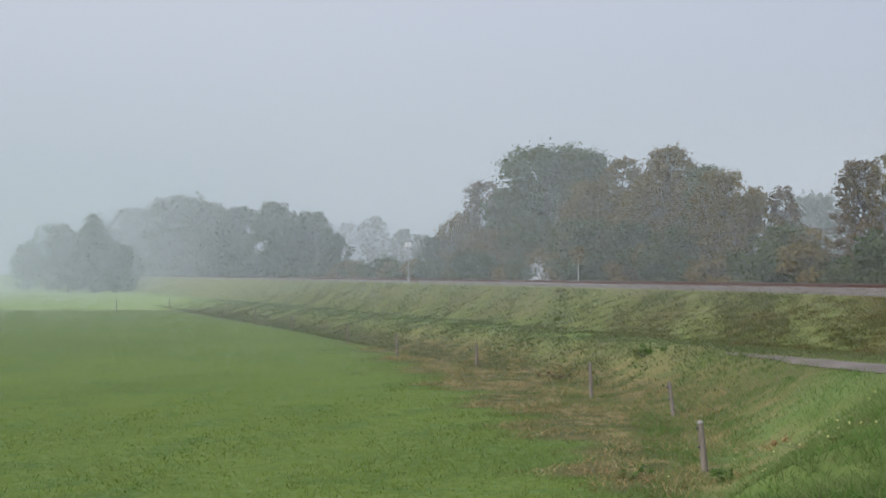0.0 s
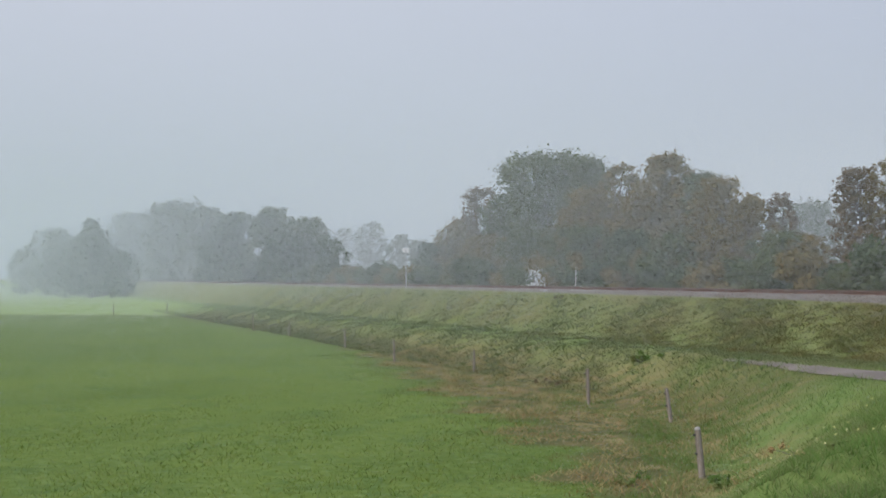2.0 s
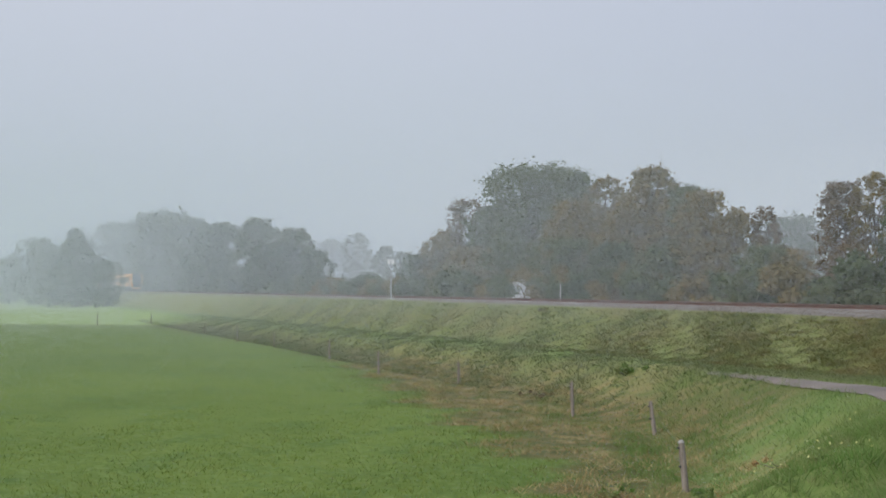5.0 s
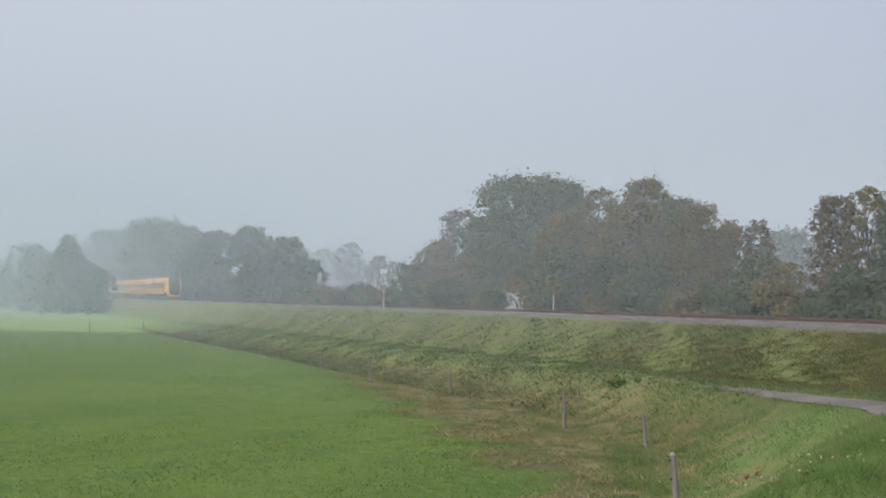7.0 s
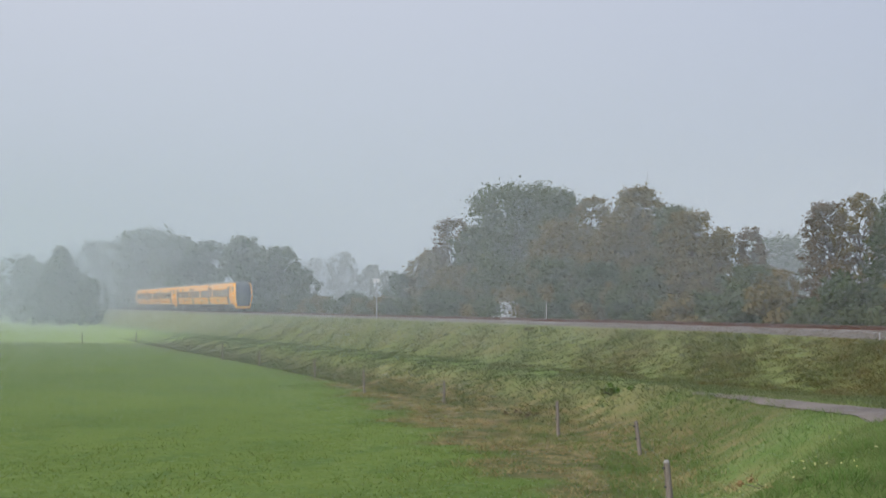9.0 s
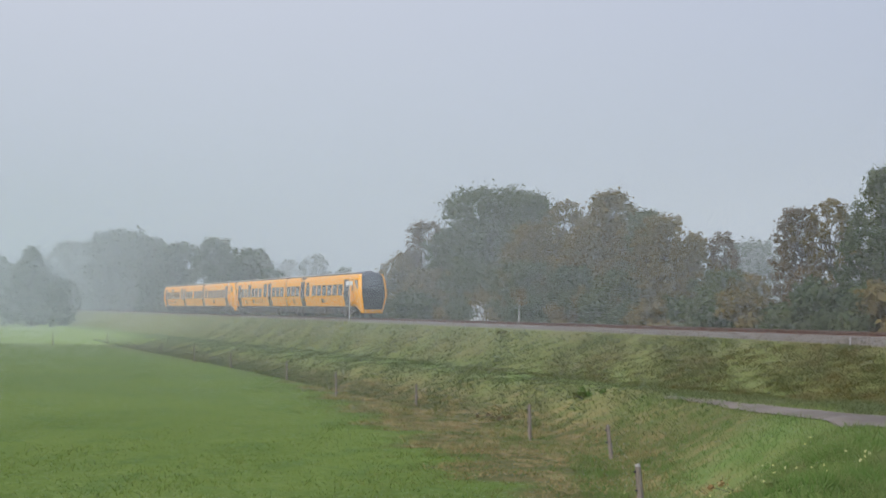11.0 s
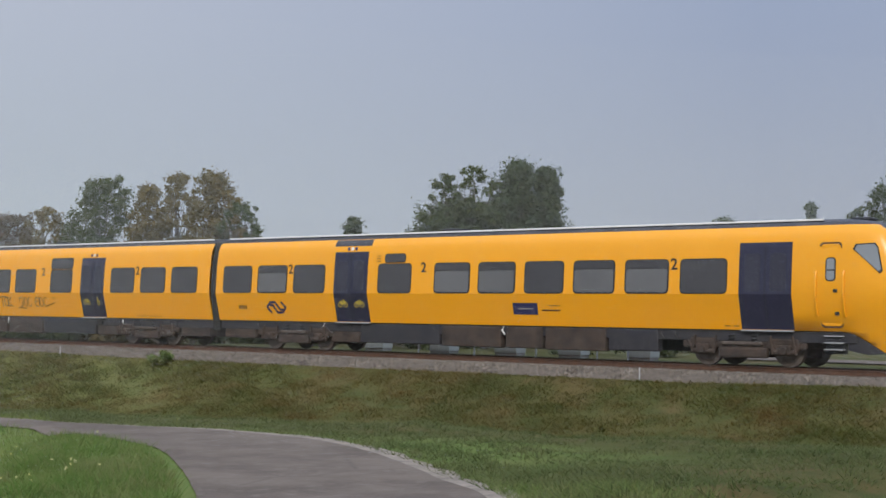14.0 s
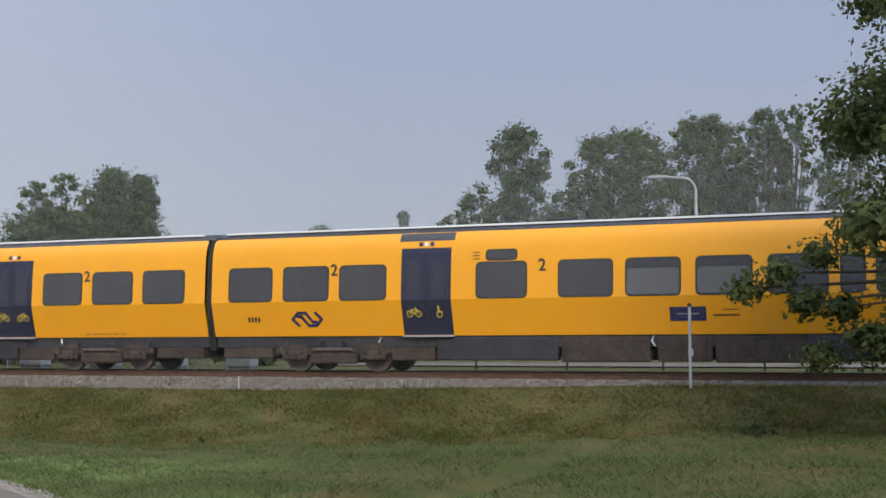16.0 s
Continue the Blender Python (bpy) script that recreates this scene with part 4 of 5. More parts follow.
# ---- trees and shrubs ----
def leaf_cloud(rng, centres, radii, n, size, flat=0.8):
    """Corners of n small leaf sprays, thick towards the outside of the given lobes, with gaps between them."""
    centres, radii = np.asarray(centres), np.asarray(radii)
    w = radii ** 1.7
    i = rng.choice(len(radii), n, p=w / w.sum())
    d = rng.normal(size=(n, 3))
    d /= np.linalg.norm(d, axis=1, keepdims=True)
    f = rng.uniform(0.02, 1.0, n) ** 0.5 * np.where(rng.uniform(0, 1, n) < 0.22, rng.uniform(1.0, 1.3, n), 1.0)
    r = radii[i] * f * (1 + 0.22 * np.sin(d[:, 0] * 5 + i) * np.cos(d[:, 2] * 6 + i * 1.3))
    p = centres[i] + d * r[:, None] * np.array((1, 1, flat))
    twigs = rng.normal(size=(len(radii), 7, 3)) + np.array((0, 0, 0.35))     # thin sprays that break the outline
    twigs /= np.linalg.norm(twigs, axis=2, keepdims=True)
    spray = rng.uniform(0, 1, n) < 0.12
    t = twigs[i, rng.randint(0, 7, n)] * np.array((1, 1, flat))
    thin = centres[i] + (t * rng.uniform(0.85, 1.28, n)[:, None] + rng.normal(0, 0.07, (n, 3))) * radii[i][:, None]
    p = np.where(spray[:, None], thin, p)
    face = d * np.array((1, 1, 1.2)) + rng.normal(0, 0.55, (n, 3)) + np.array((0, 0, 0.25))   # leaves look outwards and up
    a = np.cross(face, rng.normal(size=(n, 3)))
    a /= np.linalg.norm(a, axis=1, keepdims=True)
    b = np.cross(face, a)
    b /= np.linalg.norm(b, axis=1, keepdims=True)
    s = (size * rng.uniform(0.55, 1.3, n) * np.where((f < 0.72) & ~spray, 1.9, 1.0))[:, None]   # whole twigs inside, single sprays outside
    return np.stack([p - a * s, p + b * s * 0.55, p + a * s, p - b * s * 0.55], 1)


# how far the crown reaches at each height, as shares of half its width: dome, birch, cone and sparse crowns
REACH_F = (0.0, 0.12, 0.28, 0.45, 0.60, 0.74, 0.86, 0.94, 1.0)
REACH = {"d": (0.90, 1.0, 1.03, 1.03, 1.0, 0.93, 0.80, 0.64, 0.36), "b": (0.78, 0.96, 1.03, 1.02, 0.94, 0.80, 0.62, 0.46, 0.22),
         "c": (0.95, 1.04, 1.04, 0.94, 0.78, 0.58, 0.36, 0.20, 0.04), "s": (0.40, 0.62, 0.82, 0.96, 1.02, 0.96, 0.80, 0.62, 0.30)}


def make_tree(name, label, height, half, leaf, bark, seed, n=4500, size=0.24, low=0.1, crown="d", category="tree"):
    """A tree at the origin: tapered trunk, limbs that fork, and a crown of leaf sprays in many uneven lobes."""
    rng = np.random.RandomState(seed)
    root = empty(name, label, category)
    bm = bmesh.new()
    sparse = crown == "s"
    r0 = 0.014 * height + 0.03
    top = height * 0.9
    bend = rng.uniform(-0.03, 0.03, (7, 2)) * height
    spine = [(bend[k, 0] * k / 6, bend[k, 1] * k / 6, top * k / 6 - (0.3 if k == 0 else 0)) for k in range(7)]
    tube(bm, spine, [r0 * (1.35 if k == 0 else 1 - 0.15 * k) for k in range(7)], 8)
    centres, radii = [], []
    ph = rng.uniform(0, 6.28, 6)

    def reach(f, ang):
        bulge = 1 + 0.13 * math.sin(2 * ang + ph[0] + 3 * f) + 0.10 * math.sin(3 * ang + ph[1] - 7 * f) + 0.08 * math.sin(f * 17 + ph[2] + ang)
        return half * float(np.interp(f, REACH_F, REACH[crown])) * bulge

    lobes = int((38 if sparse else 64) + half * 7)
    for k in range(lobes):
        f = low + (0.985 - low) * ((k + rng.uniform(0, 1)) / lobes) ** 0.88
        ang = k * 2.39996 + rng.uniform(-0.5, 0.5)
        env = reach(f, ang)
        rr = half * rng.uniform(0.19, 0.36) * (1.0 if f < 0.75 else 0.85) * (1.2 if sparse else 1.0)
        inner = k % 4 == 0 and not sparse
        out = env * rng.uniform(0.1, 0.5) if inner else max(0.0, env * rng.uniform(0.86, 1.10) - rr * 0.75)
        if inner:
            rr *= 1.35
        c = np.array((math.cos(ang) * out, math.sin(ang) * out, min(height * f, height - rr * 0.6)))
        centres.append(c), radii.append(rr)
        if f < 0.93 and (sparse or k % 2 == 0):
            j = min(5, int(max(0.10, f - 0.24) * 6.4))
            a = np.array(spine[j])
            mid = a * 0.5 + c * 0.5 + np.array((rng.uniform(-0.06, 0.06) * half, rng.uniform(-0.06, 0.06) * half, -0.03 * height))
            tube(bm, [tuple(a), tuple(mid), tuple(c)], [r0 * 0.26, r0 * 0.16, r0 * 0.05], 5)
            tip = c + rng.normal(0, 1, 3) * rr * 0.8
            tube(bm, [tuple(mid), tuple((mid + tip) / 2 + np.array((0, 0, 0.1 * rr))), tuple(tip)], [r0 * 0.15, r0 * 0.09, r0 * 0.04], 4)
    # single shoots stand up from the top of the crown
    for k in range(9):
        ang, f = rng.uniform(0, 6.28), rng.uniform(0.72, 0.97)
        env = reach(f, ang) * rng.uniform(0.3, 1.0)
        centres.append(np.array((math.cos(ang) * env, math.sin(ang) * env, height * (f + 0.02)))), radii.append(half * rng.uniform(0.10, 0.17))
    part("trunk", bm, bark, root, "", True)
    fast("crown", leaf_cloud(rng, centres, radii, n, size, 0.62 if crown == "c" else 0.8), 4, leaf, root)
    return root


def make_bush(name, label, w, h, leaf, seed, n, size, depth=None, category="bush"):
    rng = np.random.RandomState(seed)
    root = empty(name, label, category)
    bm = bmesh.new()
    cs, rs = [], []
    for k in range(int(7 + w * 1.2)):
        x, y = rng.uniform(-w, w) * 0.8, rng.uniform(-1, 1) * (depth or w) * 0.7
        z = h * rng.uniform(0.15, 0.72)
        tube(bm, [(0, 0, -0.1), (x * 0.8, y * 0.8, z * 0.6), (x, y, z)], [0.016 * h ** 0.5, 0.011 * h ** 0.5, 0.005], 5)
        cs.append((x, y, z)), rs.append(h * rng.uniform(0.2, 0.34))
    part("woody_base", bm, M_BARK, root)
    fast("foliage", leaf_cloud(rng, cs, rs, n, size), 4, leaf, root)
    return root


def put(root, x, y, turn=0.0, dz=0.0, z=None):
    root.matrix_world = pose(x, y, float(land(x, y)) + dz if z is None else z, 0, 0, turn)


# x, y, height, half width, kind of leaf, kind of crown
TREES = (
    (-158.8, 56.0, 12.0, 2.9, "R", "s"), (-159.0, 53.0, 8.2, 2.8, "A", "b"), (-161.1, 51.0, 5.7, 2.4, "D", "d"), (-143.4, 58.0, 14.8, 5.9, "G", "d"),
    (-139.4, 61.0, 14.0, 3.9, "G", "d"), (-148.0, 55.0, 10.6, 3.1, "G", "d"), (-120.6, 56.0, 11.8, 2.1, "A", "s"), (-118.7, 52.0, 9.5, 3.6, "A", "b"),
    (-109.1, 55.0, 11.8, 3.2, "A", "b"), (-110.0, 53.0, 9.4, 2.7, "A", "b"), (-107.0, 57.0, 10.1, 2.4, "G", "d"), (-94.8, 52.0, 8.8, 3.1, "A", "b"),
    (-92.4, 53.0, 7.1, 2.0, "A", "b"), (-91.4, 55.0, 7.5, 1.3, "R", "s"), (-84.7, 51.0, 4.5, 2.4, "G", "d"), (-83.2, 52.0, 4.2, 1.7, "A", "d"),
    (-113.7, 49.0, 5.9, 2.9, "G", "d"), (-103.9, 49.0, 5.3, 2.4, "D", "d"), (-96.1, 49.0, 4.8, 2.3, "G", "d"), (-127.1, 50.0, 6.1, 3.2, "G", "d"),
    (-141.5, 50.0, 5.9, 2.9, "A", "d"), (-206.6, 130.0, 12.6, 6.7, "D", "d"), (-74.3, 50.0, 8.0, 1.8, "R", "d"), (-72.4, 51.0, 8.4, 1.5, "A", "s"),
    (-69.6, 53.0, 10.2, 2.3, "G", "d"), (-63.0, 51.0, 9.0, 1.7, "A", "b"), (-61.1, 54.0, 9.9, 2.1, "A", "b"), (-65.3, 55.0, 10.3, 1.4, "A", "s"),
    (-58.9, 54.0, 8.0, 1.3, "G", "s"), (-58.1, 50.0, 5.7, 2.1, "A", "d"), (-65.7, 49.0, 6.2, 2.2, "D", "d"), (-61.6, 49.0, 5.6, 1.8, "G", "d"),
    (-117.2, 112.0, 9.4, 4.4, "D", "d"), (-125.5, 114.0, 9.4, 4.0, "D", "d"), (-109.9, 110.0, 7.8, 4.0, "D", "d"), (-137.1, 118.0, 9.4, 4.2, "D", "d"),
    (-52.3, 56.0, 6.8, 1.4, "D", "c"), (-44.2, 56.0, 9.1, 1.2, "G", "s"), (-45.2, 55.0, 8.6, 1.0, "G", "s"), (-44.7, 56.0, 7.3, 3.1, "G", "d"),
    (-42.9, 58.0, 9.5, 2.5, "D", "c"), (-41.9, 59.0, 9.2, 1.9, "D", "c"), (-45.5, 54.0, 5.9, 1.5, "D", "d"), (-28.6, 76.0, 12.9, 2.3, "D", "d"),
    (-32.1, 78.0, 9.4, 1.4, "D", "s"), (-23.5, 82.0, 13.1, 2.8, "G", "d"), (-25.4, 81.0, 12.6, 2.0, "G", "d"), (-20.1, 84.0, 13.8, 2.5, "G", "d"),
    (-18.5, 85.0, 13.6, 2.2, "G", "d"), (-15.4, 80.0, 13.6, 1.5, "D", "s"), (-14.2, 81.0, 13.7, 1.5, "D", "s"), (-11.9, 86.0, 13.0, 2.2, "D", "d"),
    (-46.9, 100.0, 10.5, 1.3, "D", "c"), (-39.8, 92.0, 9.4, 1.1, "D", "s"), (-59.4, 110.0, 10.7, 1.7, "D", "d"), (-28.1, 84.0, 10.0, 2.4, "D", "s"),
    (-323.0, 23.6, 17.2, 5.8, "D", "c"), (-381.6, 18.4, 17.0, 6.0, "D", "d"), (-412.6, 12.0, 12.4, 4.5, "D", "d"), (-298.3, 27.6, 9.3, 3.2, "D", "d"),
    (-325.7, 26.5, 11.5, 4.3, "D", "d"), (-367.3, 22.0, 14.2, 5.5, "D", "d"), (-525.2, 52.0, 24.7, 9.5, "D", "d"), (-360.3, 47.0, 20.6, 8.0, "G", "d"),
    (-327.1, 49.0, 17.6, 5.7, "G", "d"), (-279.5, 48.0, 14.3, 4.4, "D", "d"), (-260.6, 51.0, 14.3, 4.6, "G", "d"), (-225.8, 50.0, 11.2, 4.0, "G", "d"),
    (-197.2, 47.0, 7.0, 2.2, "D", "d"), (-448.9, 53.0, 22.4, 7.1, "D", "d"), (-283.9, 46.0, 10.7, 5.6, "D", "d"), (-223.5, 46.0, 8.8, 4.1, "D", "d"),
    (-442.8, 110.0, 16.5, 4.3, "D", "s"), (-355.0, 95.0, 15.0, 4.0, "D", "s"), (-310.1, 90.0, 10.5, 3.0, "D", "d"), (-279.0, 85.0, 8.6, 2.1, "D", "s"),
)
LEAVES = {"G": F_GREEN, "A": F_AUTUMN, "R": F_RUSSET, "D": F_DARK}
TREE_LABEL = {"G": "tall broad green oak with patchy crown beyond the line", "A": "birch tree turning yellow-brown in autumn",
              "R": "russet-leaved autumn tree with thin twigs", "D": "dark green tree fading into the mist"}


def build_trees():
    for i, (x, y, h, half, kind, crown) in enumerate(TREES):
        d = math.hypot(x, y)
        size = min(0.40, max(0.07, d * 0.00108))
        half *= 1.1
        n = int(min(25000, (2.3 if crown == "s" else 4.2) * half * h / (1.1 * size * size)))
        t = make_tree("tree", TREE_LABEL[kind], h, half, LEAVES[kind], M_BARK, 40 + i, n, size, 0.22 if crown == "s" else 0.05, crown)
        put(t, x, y, i * 47 % 360, -0.1)
    # undergrowth that closes the foot of the wood
    rng = random.Random(9)
    k = 0
    x = -205.0
    while x < -50:
        h = rng.uniform(2.2, 3.9) if x > -150 else rng.uniform(2.6, 3.6)
        w = rng.uniform(2.2, 3.2)
        leaf = (F_DARK, F_AUTUMN, F_GREEN, F_DARK)[k % 4]
        b = make_bush("hedge_shrub", "dense shrub at the foot of the trees", w, h, leaf, 200 + k, 1700, 0.19, 1.6, "shrub")
        put(b, x, 46.0 + rng.uniform(-0.8, 1.5), 0)
        x += w * 1.25
        k += 1
    for x, y, w, h in ((-48.6, 46.8, 1.9, 2.0), (-51.0, 47.2, 2.0, 2.4), (-46.0, 46.5, 1.8, 1.7), (-42.5, 46.8, 1.9, 2.0), (-39.0, 46.5, 1.8, 1.6), (-35.5, 47.0, 1.9, 1.9), (-32.0, 46.6, 1.8, 1.7), (-28.8, 47.0, 1.8, 1.5), (-35.5, 52.0, 2.6, 4.6), (-39.5, 51.0, 2.6, 4.2), (-47.5, 51.0, 2.4, 3.4), (-31.5, 55.0, 2.0, 2.6), (-43.5, 50.5, 2.2, 3.2)):
        put(make_bush("hedge_shrub", "dense shrub at the foot of the trees", w, h, F_DARK, int(-x * 10), 3400, 0.11, 1.2, "shrub"), x, y)
    for x, y, w, h in ((-420, 48, 9, 8), (-375, 46, 9, 8), (-300, 45.5, 8, 6), (-262, 45.5, 8, 5), (-225, 46, 8, 4.2)):
        put(make_bush("hedge_shrub", "misty shrub belt beside the line", w, h, F_DARK, int(-x), 1800, 0.6, 3.0, "shrub"), x, y)
    put(make_bush("blossom_shrub", "small white-flowering shrub before the wood", 0.62, 3.0, F_BLOSSOM, 5, 260, 0.085, 0.5, "shrub"), -109.5, 43.2)
    # a bare white birch stem
    bm = bmesh.new()
    tube(bm, [(0, 0, -0.2), (0.05, 0, 1.4), (0.0, 0.05, 2.9)], [0.05, 0.038, 0.022], 8)
    t = empty("birch_sapling", "slim white birch stem before the wood", "tree")
    part("trunk", bm, M_BIRCH, t)
    fast("crown", leaf_cloud(np.random.RandomState(3), [(0, 0, 2.9), (0.2, 0, 2.3)], [0.7, 0.5], 160, 0.14), 4, F_AUTUMN, t)
    put(t, -101.0, 43.0)
    # shrubs and weeds on the bank
    for nm, lab, x, y, w, h, leaf, n, s in (
            ("broom_bush", "small green bush on the ballast shoulder", -41.2, 34.1, 0.55, 0.55, F_VERGE, 900, 0.06),
            ("weed_clump", "dark green weeds on the grassy bank", -82.0, 33.8, 0.4, 0.25, F_BANK, 200, 0.06),
            ("weed_clump", "tall dry weeds on the verge", -17.2, 26.3, 0.25, 0.55, F_BANK, 200, 0.035),
            ("weed_clump", "low dark green nettles on the bank", -13.6, 27.6, 1.3, 0.3, F_GREEN, 1500, 0.055),
            ("weed_clump", "dark green weeds on the grassy bank", -49.6, 23.8, 0.9, 0.42, F_VERGE, 700, 0.06),
            ("bramble", "leafy green bramble at the foot of a fence post", -26.3, 14.3, 0.42, 0.30, F_VERGE, 420, 0.045),
            ("bramble", "low bramble at the meadow's edge", -28.2, 13.2, 0.5, 0.22, F_VERGE, 300, 0.04),
            ("dock_clump", "reddish-brown dock weeds on the slope", -25.2, 15.6, 0.9, 0.3, F_STRAW, 260, 0.03),
            ("dock_clump", "reddish-brown dock weeds on the slope", -52.0, 21.5, 1.4, 0.22, F_RUSSET, 420, 0.04),
            ("weed_clump", "dark green weeds on the grassy bank", -6.5, 32.2, 0.5, 0.3, F_GREEN, 420, 0.05),
            ("weed_clump", "dark green weeds on the grassy bank", -17.5, 11.6, 0.5, 0.22, F_VERGE, 420, 0.04)):
        put(make_bush(nm, lab, w, h, leaf, int(-x * 3), n, s, None, "plant"), x, y)


def build_oak():
    """The oak by the lane, whose low boughs hang before the line."""
    root = empty("oak_tree", "leafy green oak with low boughs beside the lane", "tree")
    rng = np.random.RandomState(77)
    bm = bmesh.new()
    spine = [(0, 0, -0.4), (0.05, 0.05, 1.5), (-0.1, 0.1, 3.5), (0.05, 0, 6.0), (0, 0.1, 9.0), (0.1, 0, 11.0)]
    tube(bm, spine, [0.42, 0.30, 0.26, 0.2, 0.12, 0.05], 12)
    cs, rs = [], []
    for k in range(170):
        f = k / 169
        z = 1.1 + 10.6 * f
        env = (4.0 + 0.6 * min(1, f * 4)) * (1 - 0.36 * f ** 2.8)
        ang = k * 2.39996
        out = env * rng.uniform(0.45, 1.0)
        c = np.array((math.cos(ang) * out, math.sin(ang) * out, z + rng.uniform(-0.3, 0.3)))
        cs.append(c), rs.append(rng.uniform(0.55, 1.0))
        a = np.array(spine[min(4, int(f * 4.2) + (1 if f > 0.1 else 1))])
        tube(bm, [tuple(a), tuple(a * 0.45 + c * 0.55 + np.array((0, 0, 0.2))), tuple(c)], [0.085, 0.05, 0.015], 6)
    # boughs that reach out over the verge
    for dx, dy, z in ((-4.7, -0.4, 2.9), (-5.4, -0.3, 2.6), (-6.0, -0.2, 2.35), (-4.3, -0.8, 2.0), (-3.9, -1.0, 1.55), (-4.9, -0.5, 2.1), (-4.1, -0.6, 3.3), (-4.7, -0.7, 1.2)):
        c = np.array((dx, dy, z))
        cs.append(c), rs.append(0.42)
        tube(bm, [(0, 0, 2.2), tuple(c * 0.5 + np.array((0, 0, 1.3))), tuple(c)], [0.08, 0.045, 0.012], 6)
    part("trunk", bm, M_BARK, root, "", True)
    fast("crown", leaf_cloud(rng, cs, rs, 125000, 0.054, 0.75), 4, F_GREEN, root)
    put(root, 0.9, 24.6)


# ---- grass ----
def blades(rng, x, y, h, w, lean=0.5):
    n = len(x)
    z = land(x, y)
    a = rng.uniform(0, 6.283, n)
    tuft = 0.5 + 0.5 * np.sin(x * 2.1 + 2.0 * np.sin(y * 1.3)) * np.sin(y * 2.6 + 1.7 * np.sin(x * 0.9)) + 0.35 * np.sin(x * 0.6 + y * 0.9)
    hh = h * rng.uniform(0.5, 1.3, n) * np.clip(0.55 + tuft, 0.4, 1.7)
    ww = w * rng.uniform(0.6, 1.3, n)
    dx, dy = np.cos(a) * ww, np.sin(a) * ww
    lx, ly = rng.normal(0, lean, n) * hh, rng.normal(0, lean, n) * hh
    p0, p1 = np.stack([x - dx, y - dy, z - 0.02], -1), np.stack([x + dx, y + dy, z - 0.02], -1)
    return np.stack([p0, p1, np.stack([x + lx, y + ly, z + hh], -1)], 1)


def scatter(rng, n, x0, x1, y0, y1, keep, power=1.0):
    """Random places, thicker towards x1."""
    x = x1 - (x1 - x0) * rng.uniform(0, 1, n) ** power
    y = rng.uniform(y0, y1, n)
    k = keep(x, y)
    return x[k], y[k]


def off_road(x, y, room=1.13):
    r = np.array(ROAD)
    rows = ribbon([(0, 0)], 0)[:, 0]
    half = np.interp(rows[:, 0], r[:, 0], r[:, 2]) / 2 * room
    ok = np.ones(len(x), bool)
    for s in range(0, len(rows), 2):
        ok &= (x - rows[s, 0]) ** 2 + (y - rows[s, 1]) ** 2 > half[s] ** 2
    return ok


